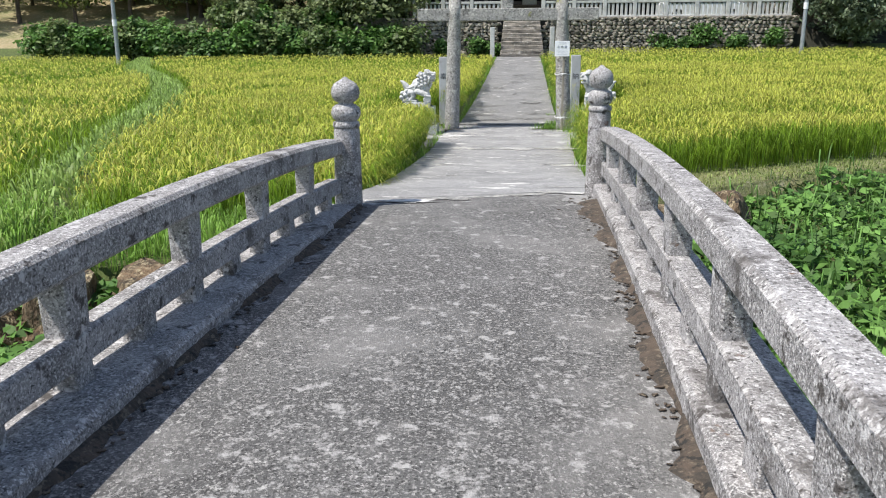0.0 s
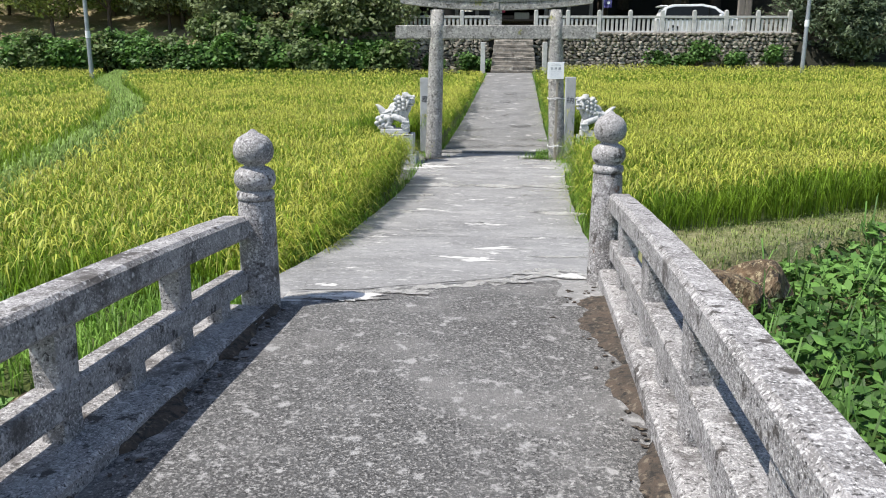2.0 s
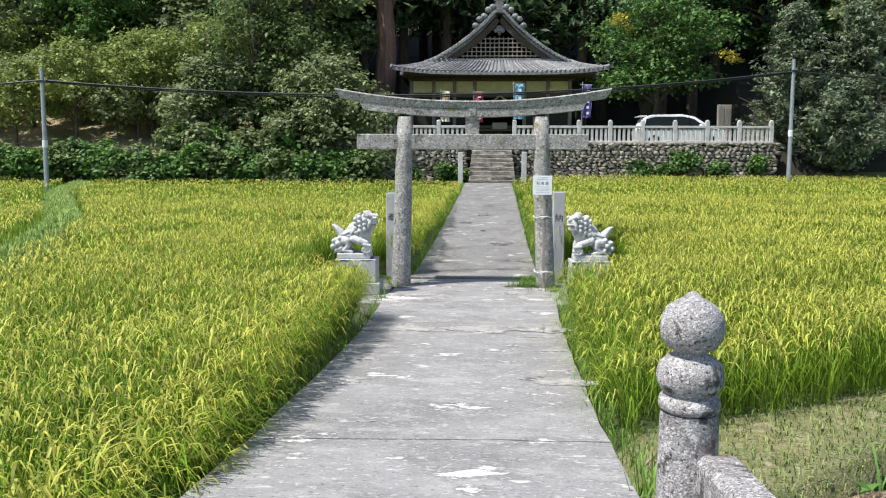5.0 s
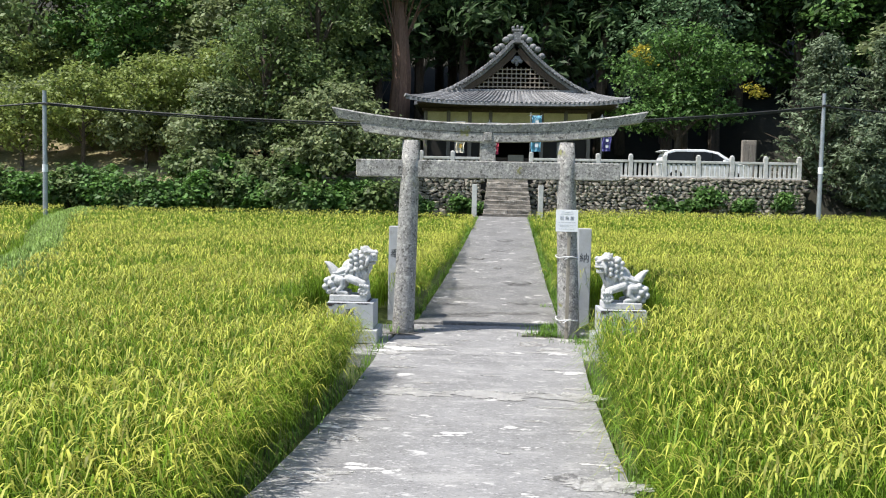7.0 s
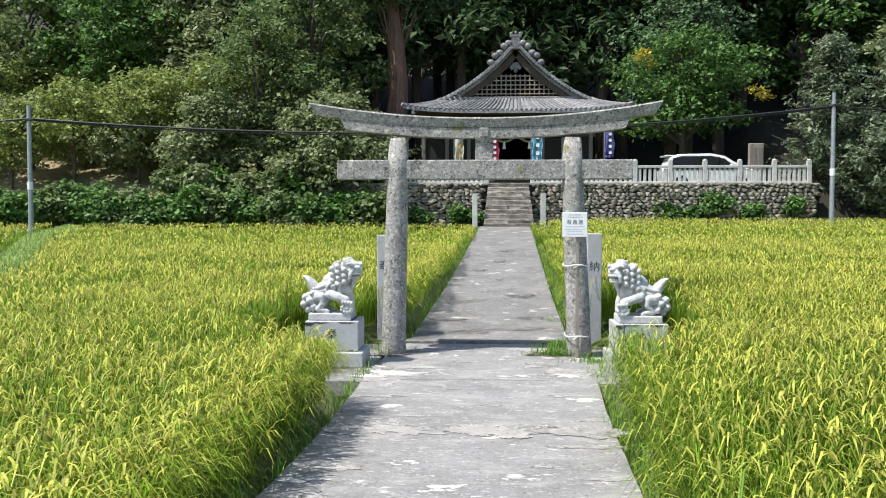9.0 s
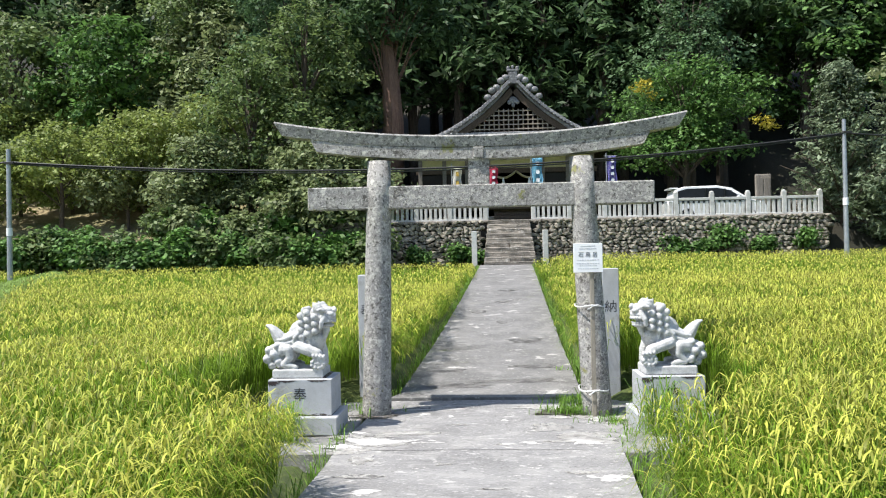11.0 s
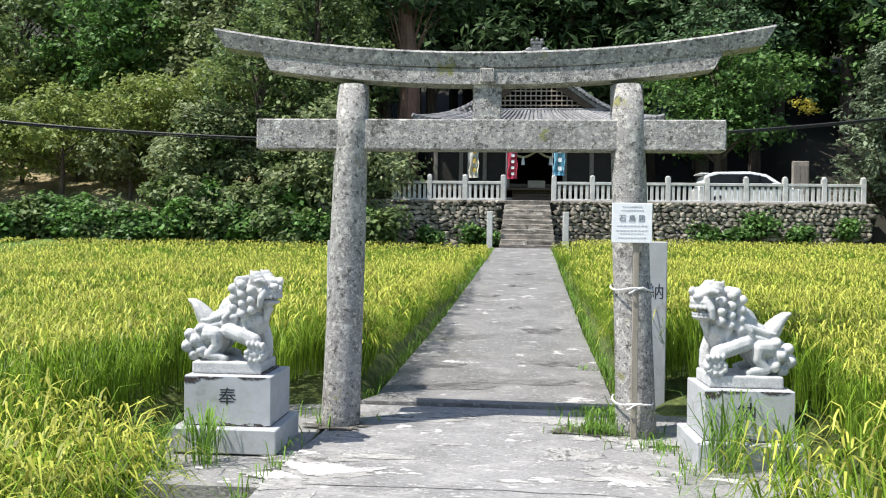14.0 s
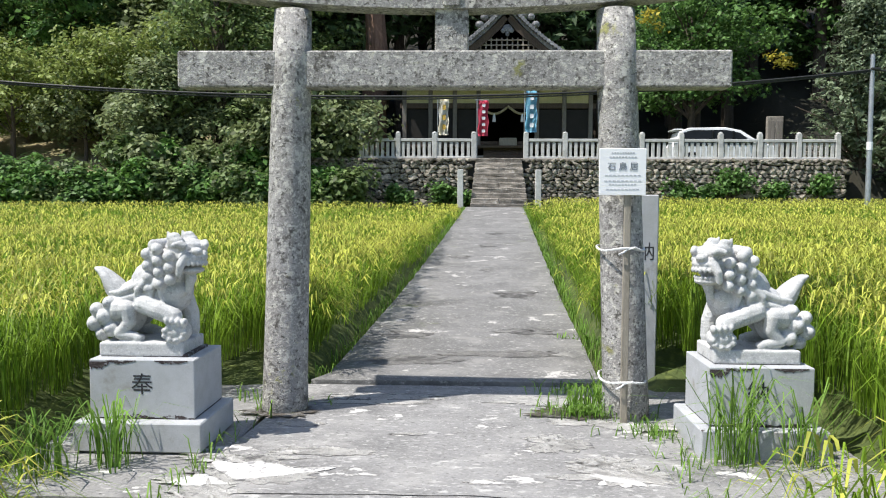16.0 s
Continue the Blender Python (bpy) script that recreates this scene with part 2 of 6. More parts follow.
def box(bm, c, s, bevel=0.0, m=None, taper=1.0):
    """A box with its centre c and sizes s, its edges bevelled; taper narrows its top."""
    r = bmesh.ops.create_cube(bm, size=1.0)
    vs = r["verts"]
    for v in vs:
        k = taper if v.co.z > 0 else 1.0
        v.co = Vector((v.co.x * s[0] * k, v.co.y * s[1] * k, v.co.z * s[2]))
    if bevel:
        es = list({e for v in vs for e in v.link_edges})
        out = bmesh.ops.bevel(bm, geom=es, offset=bevel, segments=1, affect='EDGES', profile=0.5)
        vs = list({v for f in out["faces"] for v in f.verts} | {v for v in vs if v.is_valid})
    for v in vs:
        v.co = (m @ v.co if m else v.co) + Vector(c)
    return bm


def boxed(c, s, bevel=0.0, m=None, taper=1.0):
    return box(bmesh.new(), c, s, bevel, m, taper)


def lathe(profile, seg=20, at=(0, 0, 0), bm=None, wobble=0.0):
    """A turned solid from (radius, height) pairs."""
    bm = bm or bmesh.new()
    rings = []
    for r, z in profile:
        rings.append([bm.verts.new((at[0] + r * math.cos(2 * math.pi * k / seg) * (1 + wobble * noise.noise((k, z * 5, r))),
                                    at[1] + r * math.sin(2 * math.pi * k / seg) * (1 + wobble * noise.noise((k + 9, z * 5, r))), at[2] + z)) for k in range(seg)])
    for a, b in zip(rings, rings[1:]):
        for k in range(seg):
            bm.faces.new((a[k], a[(k + 1) % seg], b[(k + 1) % seg], b[k]))
    bm.faces.new(rings[0][::-1])
    bm.faces.new(rings[-1])
    return bm


def tube(points, radii, seg=8, bm=None):
    """A tube through points with a radius at each."""
    bm = bm or bmesh.new()
    rings = []
    for i, p in enumerate(points):
        p = Vector(p)
        d = (Vector(points[min(i + 1, len(points) - 1)]) - Vector(points[max(i - 1, 0)])).normalized()
        u = d.orthogonal().normalized() if abs(d.z) < 0.9 else Vector((1, 0, 0)).cross(d).normalized()
        w = d.cross(u)
        r = radii[i] if isinstance(radii, (list, tuple)) else radii
        rings.append([bm.verts.new(p + r * (math.cos(2 * math.pi * k / seg) * u + math.sin(2 * math.pi * k / seg) * w)) for k in range(seg)])
    for a, b in zip(rings, rings[1:]):
        best = min(range(seg), key=lambda o: (a[0].co - b[o].co).length)
        for k in range(seg):
            bm.faces.new((a[k], a[(k + 1) % seg], b[(k + 1 + best) % seg], b[(k + best) % seg]))
    bm.faces.new(rings[0][::-1])
    bm.faces.new(rings[-1])
    bmesh.ops.recalc_face_normals(bm, faces=bm.faces)
    return bm


def sweep(sections, bm=None):
    """A solid through closed sections with equal numbers of points."""
    bm = bm or bmesh.new()
    rings = [[bm.verts.new(p) for p in s] for s in sections]
    n = len(rings[0])
    for a, b in zip(rings, rings[1:]):
        for k in range(n):
            bm.faces.new((a[k], a[(k + 1) % n], b[(k + 1) % n], b[k]))
    bm.faces.new(rings[0][::-1])
    bm.faces.new(rings[-1])
    bmesh.ops.recalc_face_normals(bm, faces=bm.faces)
    return bm


def bar_section(x, y, z0, z1, w, c=0.012):
    """Upright bevelled section of a bar that runs along y."""
    h = w / 2
    return [(x - h + c, y, z0), (x + h - c, y, z0), (x + h, y, z0 + c), (x + h, y, z1 - c), (x + h - c, y, z1), (x - h + c, y, z1), (x - h, y, z1 - c), (x - h, y, z0 + c)]


def bulk(name, verts, faces, mat, parent=None):
    """One mesh from numpy arrays: verts (n,3), faces (m,k)."""
    me = bpy.data.meshes.new(name)
    k = faces.shape[1]
    me.vertices.add(len(verts))
    me.vertices.foreach_set("co", verts.astype(np.float32).ravel())
    me.loops.add(faces.size)
    me.loops.foreach_set("vertex_index", faces.astype(np.int32).ravel())
    me.polygons.add(len(faces))
    me.polygons.foreach_set("loop_start", np.arange(0, faces.size, k, dtype=np.int32))
    me.update(calc_edges=True)
    me.materials.append(mat)
    ob = new(name, me)
    ob.parent = parent
    return ob


def lerp(x, xs, ys):
    return float(np.interp(x, xs, ys))


# ---------------------------------------------------------------- the lie of the land
PY = [-9, -6, -4, -2, -0.5, 1, 2.5, 3.2, 4.5, 6, 8, 10, 13, 15.4, 20, 30, 44.2, 60]
PZ = [0.2, 0.36, 0.44, 0.51, 0.525, 0.52, 0.49, 0.43, 0.28, 0.15, 0.06, -0.02, -0.08, -0.06, 0.09, 0.55, 1.276, 1.3]
PL_Y = [2, 3.1, 4.4, 6.5, 8.7, 10.4, 12.2, 12.9, 13.0, 15.3, 15.4, 22, 41, 45]
PL_X = [-1.42, -1.58, -1.56, -1.51, -1.42, -1.38, -1.37, -1.38, -1.4, -1.2, -1.06, -0.78, -0.13, 0.0]
PR_Y = [2.6, 5.0, 7.3, 9.1, 11.1, 12.9, 13.0, 15.3, 15.4, 20.6, 41, 45]
PR_X = [0.8, 0.9, 1.02, 1.13, 1.26, 1.42, 1.45, 1.4, 1.36, 1.57, 2.46, 2.6]


LEV_Y, LEV_X = [-5, 1.7, 5.8, 14.5, 20.4, 27, 33, 44], [-3.2, -4.2, -5.6, -8.0, -10.4, -14.0, -17.2, -21.5]


def path_z(y):
    return lerp(y, PY, PZ)


def bank_edge(x):
    return 2.95 + 0.5 * x + 0.4 * max(0, min(x, 3.2)) if x > -4 else 0.95 + 0.2 * (x + 4)


def field_z(x, y):
    """Soil of the paddies, which rise gently to the shrine."""
    return -0.05 + 0.0215 * (y - 6) + (0.0055 * max(0.0, y - 6) if x > 0.5 else 0.0)


def smooth01(t):
    t = max(0.0, min(1.0, t))
    return t * t * (3 - 2 * t)


def land_z(x, y):
    z = field_z(x, min(y, 46.0))
    # the soil drops to the path's foot
    if 2 < y < 46:
        xl, xr = lerp(y, PL_Y, PL_X), lerp(y, PR_Y, PR_X)
        if 11.8 < y < 15.9:
            xl, xr = min(xl, -2.75), max(xr, 2.85)
        d = max(xl - x, x - xr, 0.0)
        low = path_z(y) - 0.14
        z = min(z, low + (z - low) * smooth01(d / 0.6)) if z > low else z
    if y < 46 and x < -2:
        z += 0.42 * smooth01(1.4 - abs(x - lerp(y, LEV_Y, LEV_X)) / (0.35 + 0.008 * max(y, 0)))
    e = bank_edge(x)
    strip = smooth01((y - e) / 0.15)
    near = smooth01((e - 7.5 - y) / 0.3)
    if y < 9:
        z = max(z, 0.12)if y < e + 3 else z
        z = -1.5 + (z + 1.5) * max(strip, near)
    # slopes behind the fields
    if y > 44:
        left = smooth01((-9 - x) / 3)
        right = smooth01((x - 18.5) / 3)
        side = max(left, right)
        rise = 1.0 * smooth01((y - 44) / 4) + max(0, y - 47) * 0.30 + max(0, y - 60) * 0.25
        back = (2.2 if y > 47.2 else 0.0) + max(0, y - 63) * 0.6
        z += side * rise + (1 - side) * back
        z += 0.4 * noise.noise((x * 0.15, y * 0.15, 0)) * smooth01((y - 50) / 10) * max(side, smooth01((y - 64) / 4))
    return z

# ---------------------------------------------------------------- ground sheet
def steps_axis(marks):
    out = []
    for a, b, d in marks:
        out += list(np.arange(a, b, d))
    return out


gx = steps_axis([(-400, -80, 40), (-80, -30, 5), (-30, -8, 1.0), (-8, 8, 0.25), (8, 30, 1.0), (30, 80, 5), (80, 401, 40)])
gy = steps_axis([(-300, -40, 40), (-40, -10, 3), (-10, 9, 0.2), (9, 44, 1.0), (44, 50, 0.4), (50, 80, 1.5), (80, 120, 5), (120, 401, 40)])
gv = np.array([(x, y, land_z(x, y) - (0.22 if lerp(y, PL_Y, PL_X) - 0.15 < x < lerp(y, PR_Y, PR_X) + 0.15 and 2 < y < 46 else 0.0)) for y in gy for x in gx])
nx = len(gx)
gf = np.array([(j * nx + i, j * nx + i + 1, (j + 1) * nx + i + 1, (j + 1) * nx + i) for j in range(len(gy) - 1) for i in range(nx - 1)])
ground = tagged(bulk("ground", gv, gf, SOIL), "green and brown earth of paddies, banks and wooded slope", "ground", kind="structure")

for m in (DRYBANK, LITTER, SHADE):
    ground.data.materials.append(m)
mid_x, mid_y = gv[gf][:, :, 0].mean(1), gv[gf][:, :, 1].mean(1)
edge = np.array([bank_edge(x) for x in mid_x])
kind_of = np.zeros(len(gf), dtype=np.int32)
kind_of[(mid_x > 0.9) & (mid_x < 12) & (mid_y > edge) & (mid_y < 5.35 + 0.5 * mid_x)] = 1
kind_of[(mid_y > 47.5) & (mid_x < -9)] = 2
# ground at the back and far right takes the colour with painted tree shade
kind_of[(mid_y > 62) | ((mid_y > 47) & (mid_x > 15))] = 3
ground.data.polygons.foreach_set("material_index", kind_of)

# ---------------------------------------------------------------- concrete path
def path_slab(name, y0, y1, mat, label, lift=0.0, step=0.25, inset=0.0):
    ys = list(np.arange(y0, y1, step)) + [y1]
    bm = bmesh.new()
    secs = []
    for y in ys:
        xl, xr = lerp(y, PL_Y, PL_X) + inset, lerp(y, PR_Y, PR_X) - inset
        j = 0.025 * noise.noise((y * 1.7, 3, 0))
        z = path_z(y) + lift
        top = []
        for k in range(9):
            f = k / 8
            top.append((xl + j + (xr - xl) * f, y, z))
        secs.append([(xl + j, y, z - 0.35)] + top + [(xr, y, z - 0.35)])
    return tagged(alone(name, sweep(secs, bm), mat, kind="structure"), label, "path")


path_slab("path_near", 2.35, 15.3, CONC, "grey weathered concrete path with pale mortar patches")
path_slab("path_far", 15.32, 45.2, CONC_OLD, "old stained concrete path to the stone steps", lift=0.035)
# mortar patches, joints and the crack at the bridge's foot
def patch(name, x, y, rx, ry, mat, seed, lift=0.016, label="pale irregular mortar patch on the concrete"):
    bm = bmesh.new()
    n = 110
    ring = []
    for k in range(n):
        a = 2 * math.pi * k / n
        r = 1 + 0.55 * noise.noise((math.cos(a) * 1.6 + seed * 3.3, math.sin(a) * 1.6, seed)) + 0.3 * noise.noise((math.cos(a) * 4 + seed, math.sin(a) * 4, seed)) + 0.3 * noise.noise((math.cos(a) * 11 + seed, math.sin(a) * 11, seed)) + 0.16 * noise.noise((math.cos(a) * 27 + seed, math.sin(a) * 27, seed))
        px, py = x + rx * r * math.cos(a), y + ry * r * math.sin(a)
        ring.append(bm.verts.new((px, py, path_z(py) + lift)))
    bm.faces.new(ring)
    bmesh.ops.solidify(bm, geom=bm.faces[:], thickness=0.006)
    return alone(name, bm, mat, label, "mortar patch", kind="structure")


def ribbon(name, pts, w, mat, lift, label, jag=0.3, step=0.05, cat="joint"):
    """A flat uneven band along points on the path."""
    bm = bmesh.new()
    prev = None
    dist = [0.0]
    for a, b in zip(pts, pts[1:]):
        dist.append(dist[-1] + math.hypot(b[0] - a[0], b[1] - a[1]))
    n = int(dist[-1] / step)
    for i in range(n + 1):
        d = dist[-1] * i / n
        x, y = lerp(d, dist, [p[0] for p in pts]), lerp(d, dist, [p[1] for p in pts])
        x += 0.02 * noise.noise((d * 4, 1, lift * 50))
        y += 0.035 * noise.noise((d * 3, 7, lift * 50))
        wa, wb = (w * (1 + jag * 2.2 * noise.noise((d * 5, k, w * 40)) + jag * 0.9 * noise.noise((d * 19, k, w * 40))) / 2 for k in (3, 9))
        cur = [bm.verts.new((x, y - max(wa, 0.003), path_z(y - wa) + lift)), bm.verts.new((x, y + max(wb, 0.003), path_z(y + wb) + lift))]
        if prev:
            bm.faces.new((prev[0], cur[0], cur[1], prev[1]))
        prev = cur
    bmesh.ops.solidify(bm, geom=bm.faces[:], thickness=0.004)
    return alone(name, bm, mat, label, cat, kind="structure")


PATCHES = [(0.86, 7.48, 0.3, 0.13), (0.62, 7.62, 0.16, 0.08), (-1.2, 7.5, 0.24, 0.13), (-1.18, 8.5, 0.18, 0.1), (0.55, 4.38, 0.26, 0.07), (0.42, 3.5, 0.16, 0.17), (0.66, 3.28, 0.14, 0.08),
           (-1.08, 13.1, 0.34, 0.2), (-0.72, 13.5, 0.3, 0.09), (-1.25, 12.75, 0.2, 0.14), (0.8, 13.72, 0.24, 0.16), (1.12, 13.15, 0.32, 0.18), (0.72, 14.82, 0.34, 0.14), (-0.5, 14.9, 0.46, 0.1), (-1.08, 12.4, 0.12, 0.14),
           (1.05, 14.25, 0.26, 0.09), (-0.98, 11.8, 0.2, 0.07), (0.3, 13.0, 0.1, 0.04), (-0.3, 12.2, 0.08, 0.03), (0.5, 9.3, 0.09, 0.04), (0.15, 11.4, 0.1, 0.03), (0.95, 9.0, 0.14, 0.04), (-0.8, 6.1, 0.06, 0.03),
           (0.9, 11.9, 0.14, 0.05), (-0.15, 6.7, 0.05, 0.03), (0.2, 8.2, 0.06, 0.025), (-0.6, 10.9, 0.1, 0.03), (1.05, 10.8, 0.12, 0.04), (-0.2, 13.9, 0.12, 0.03), (-1.0, 14.1, 0.16, 0.06), (-0.55, 14.72, 0.4, 0.07), (-1.25, 13.35, 0.4, 0.09), (-1.35, 12.95, 0.22, 0.1), (1.05, 13.35, 0.2, 0.13), (1.2, 14.6, 0.4, 0.2), (1.45, 14.15, 0.3, 0.1), (-0.85, 13.05, 0.14, 0.08), (0.9, 9.9, 0.3, 0.06), (-1.05, 9.2, 0.2, 0.09)]
for i, (x, y, rx, ry) in enumerate(PATCHES):
    patch("mortar_patch", x, y, rx, ry, FRESH if i % 3 != 1 else MORTAR, i + 1, 0.0045)
FAR_PATCHES = [(-0.3, 16.1, 0.42, 0.2), (0.5, 16.4, 0.5, 0.16), (0.9, 17.6, 0.35, 0.2), (-0.5, 17.3, 0.28, 0.2), (0.9, 20.4, 0.3, 0.3), (0.0, 25.2, 0.2, 0.3), (0.6, 27.5, 0.2, 0.25), (0.9, 31.0, 0.3, 0.3), (0.5, 23.2, 0.12, 0.2)]
PALECONC = material("pale worn concrete skin", (0.36, 0.35, 0.335), dark=(0.26, 0.252, 0.243), light=(0.46, 0.45, 0.43), scale=5, fine=40, bump=0.5, layers=[((0.19, 0.186, 0.18), 3.5, 0.48, 0.58)])
for i, (x, y, rx, ry) in enumerate(FAR_PATCHES):
    patch("worn_patch", x, y, rx, ry, PALECONC, i + 40, 0.0395, "paler worn skin on the old concrete")
for i in range(9):
    patch("mortar_patch", -1.12 + 0.275 * i, 10.38 + 0.06 * math.sin(2.3 * i), 0.24, 0.15 + 0.05 * math.sin(1.7 * i), FRESH if i % 3 else MORTAR, 160 + i, 0.0055 + 0.0006 * i)
CRK = [(-1.36, 2.46), (-0.93, 2.56), (-0.26, 2.88), (0.1, 3.12), (0.3, 3.3), (0.68, 3.36)]
ribbon("mortar_seam", [(x, y - 0.01) for x, y in CRK], 0.15, MORTAR, 0.0075, "broken pale mortar seam at the bridge's foot", 0.75, step=0.02)
for k, (x, y, rx, ry) in enumerate([(0.33, 3.42, 0.2, 0.15), (0.55, 3.26, 0.2, 0.1), (-1.0, 2.44, 0.26, 0.09), (-0.62, 2.62, 0.2, 0.07), (0.05, 3.0, 0.16, 0.05)]):
    patch("mortar_patch", x, y, rx, ry, MORTAR, k + 80, 0.0095 + 0.0005 * k)
ribbon("crack", [(x, y + 0.085) for x, y in CRK[:4]], 0.02, CRACK, 0.014, "dark open crack across the path", 0.9, cat="crack")
ribbon("joint_line", [(-1.31, 2.6), (-1.38, 4.4), (-1.3, 7.0)], 0.012, CRACK, 0.0035, "thin dark joint along the path's edge", 0.3)
ribbon("joint_line", [(0.72, 3.4), (0.78, 5.0), (0.92, 7.3), (1.0, 8.5)], 0.012, CRACK, 0.0035, "thin dark joint along the path's edge", 0.3)
for yy in (5.6, 12.75):
    ribbon("joint_line", [(-1.3, yy), (0.0, yy + 0.03), (1.1, yy - 0.02)], 0.008, CRACK, 0.0035, "thin dark joint across the path", 0.3)

FOOTDIRT = material("brown grit and dry moss on concrete", (0.19, 0.17, 0.145), dark=(0.12, 0.105, 0.088), light=(0.28, 0.255, 0.22), scale=9, fine=60, bump=0.8, layers=[((0.3, 0.29, 0.275), 7, 0.53, 0.6), ((0.17, 0.18, 0.06), 5, 0.6, 0.68)])
for k, (x, y, rx, ry) in enumerate([(-1.2, 14.4, 0.3, 0.16), (1.0, 14.45, 0.3, 0.16)]):
    patch("grit_patch", x, y, rx, ry, FOOTDIRT, k + 120, 0.0415 if y > 15.4 else 0.0125, "brown grit and dry moss washed onto the concrete")
# aprons under the lion pedestals
for nm, x0, x1 in (("apron_left", -2.62, -1.36), ("apron_right", 1.38, 2.72)):
    alone(nm, boxed(((x0 + x1) / 2, 14.05, -0.19), (x1 - x0, 2.64, 0.21), 0.015), CONC, "concrete apron beside the path under the pedestal", "apron", kind="structure")


# ---------------------------------------------------------------- stone bridge
BX = {"l": lambda y: -1.545 + 0.055 * (y - 2.27), "r": lambda y: 0.772 + 0.055 * (y - 2.87)}
KX = {"l": lambda y: -1.34 + 0.055 * (y - 2.27), "r": lambda y: 0.655 + 0.055 * (y - 2.87)}
NEWX = {"l": -1.45, "r": 0.7}
BEND = {"l": 2.243, "r": 3.03}
BMID = {"l": -1.0, "r": -0.5}
deck_z = path_z


def rail_top(s, y):
    return (1.155 - 0.0125 * (y + 0.6) ** 2) if s == "l" else (1.21 - 0.0105 * (y + 0.5) ** 2)


def kerb_top(s, y):
    return (0.60 - 0.0075 * (y + 1.0) ** 2) if s == "l" else (0.635 - 0.005 * (y + 0.5) ** 2)


def mid_top(s, y):
    return rail_top(s, y) - 0.35 + 0.0025 * (y + 1) ** 2


bridge = thing("stone_bridge", (0, 0, 0), "weathered granite arched footbridge with stone balustrades", "bridge")
secs = []
for i in range(47):
    row = []
    for k in range(13):
        f = k / 12
        y = -6.2 + (2.42 + 0.85 * f + 6.2) * i / 46
        a, b = KX["l"](y) - 0.06, KX["r"](y) + 0.06
        row.append((a + (b - a) * f, y, deck_z(y) + 0.008 * math.sin(math.pi * f) - 0.004 + 0.004 * noise.noise((f * 9, y * 2, 1))))
    lo = [(p[0], p[1], p[2] - 0.4) for p in (row[0], row[-1])]
    secs.append([lo[0]] + row + [lo[1]])
part("deck", sweep(secs), DECK, bridge, "dark worn concrete deck mottled with pale lichen")


def newel(parent, x, y, zb, tip, slim):
    bm = bmesh.new()
    h = tip - zb
    top = h - 0.405
    lathe([(0.122, -0.1), (0.122, 0.1), (0.118, top * 0.5), (0.112, top - 0.03), (0.108, top)], 24, bm=bm, wobble=0.02)
    bmesh.ops.scale(bm, vec=(slim, slim, 1), verts=bm.verts)
    ob = part("newel_post", bm, GRANITE, parent, smooth=False)
    ob.location = (x, y, zb)
    f = bmesh.new()
    prof = [(0.1, 0), (0.116, 0.012), (0.118, 0.03), (0.112, 0.052), (0.088, 0.06), (0.108, 0.074), (0.124, 0.1), (0.128, 0.128), (0.118, 0.165), (0.09, 0.188),
            (0.066, 0.197), (0.062, 0.206), (0.092, 0.22), (0.116, 0.25), (0.123, 0.285), (0.116, 0.325), (0.094, 0.358), (0.06, 0.378), (0.034, 0.39), (0.022, 0.402), (0.006, 0.41)]
    lathe(prof, 28, bm=f, wobble=0.035)
    bmesh.ops.scale(f, vec=(slim, slim, 1), verts=f.verts)
    fo = part("finial", f, GRANITE, ob, "onion-shaped carved stone finial", smooth=True)
    fo.location = (0, 0, top)
    return ob


for s in "lr":
    e = BEND[s]
    for end, sign in ((e, 1), (2 * BMID[s] - e, -1)):
        zb = deck_z(end) - 0.02
        newel(bridge, NEWX[s] + 0.055 * (end - e), end, zb, 1.545 if s == "l" else 1.615, 0.94 if s == "l" else 0.87)
    y0, y1 = 2 * BMID[s] - e + 0.1, e - 0.09
    yy = list(np.linspace(y0, y1, 40))
    kw = 0.4
    kx = (lambda y: KX["l"](y) - 0.2) if s == "l" else (lambda y: KX["r"](y) + 0.2)
    part("kerb", sweep([bar_section(kx(y), y, deck_z(y) - 0.3, kerb_top(s, y) + 0.006 * noise.noise((y * 6, 0, 0)), kw, 0.02) for y in yy]), GRANITE, bridge)
    part("mid_rail", sweep([bar_section(BX[s](y), y, mid_top(s, y) - 0.12, mid_top(s, y), 0.115, 0.01) for y in yy]), GRANITE, bridge)
    part("top_rail", sweep([bar_section(BX[s](y), y, rail_top(s, y) - 0.135, rail_top(s, y) + 0.003 * noise.noise((y * 9, 0, 3)), 0.165 if s == "l" else 0.145, 0.02) for y in yy]), GRANITE, bridge)
    first, pitch = (1.83, 0.492) if s == "l" else (2.42, 0.51)
    k = 0
    y = first
    while y > y0 + 0.2:
        zt = kerb_top(s, y)
        zm = mid_top(s, y) - 0.045
        part("baluster", boxed((BX[s](y), y, (zt + zm) / 2), (0.1, 0.13, zm - zt + 0.04), 0.008, taper=0.92), GRANITE, bridge)
        if k % 2 == (1 if s == "l" else 0):
            zr = rail_top(s, y) - 0.1
            part("baluster", boxed((BX[s](y), y, (zr + zm) / 2), (0.1, 0.13, zr - zm + 0.04), 0.008, taper=1.12), GRANITE, bridge)
        y -= pitch
        k += 1

# ---------------------------------------------------------------- torii
TX, TY = 0.07, 14.5
torii = thing("torii_gate", (TX, TY, 0), "lichen-spotted grey granite shrine gate over the path", "gate")
for x0, x1 in ((-1.275, -1.195), (1.338, 1.21)):
    prof = [(0.175, -0.25), (0.175, 0.02), (0.168, 0.3), (0.158, 1.5), (0.145, 2.5), (0.14, 2.96)]
    bm = lathe(prof, 28, wobble=0.015)
    for v in bm.verts:
        v.co.x += x0 + (x1 - x0) * v.co.z / 2.96
    part("pillar", bm, TORII, torii, smooth=True)


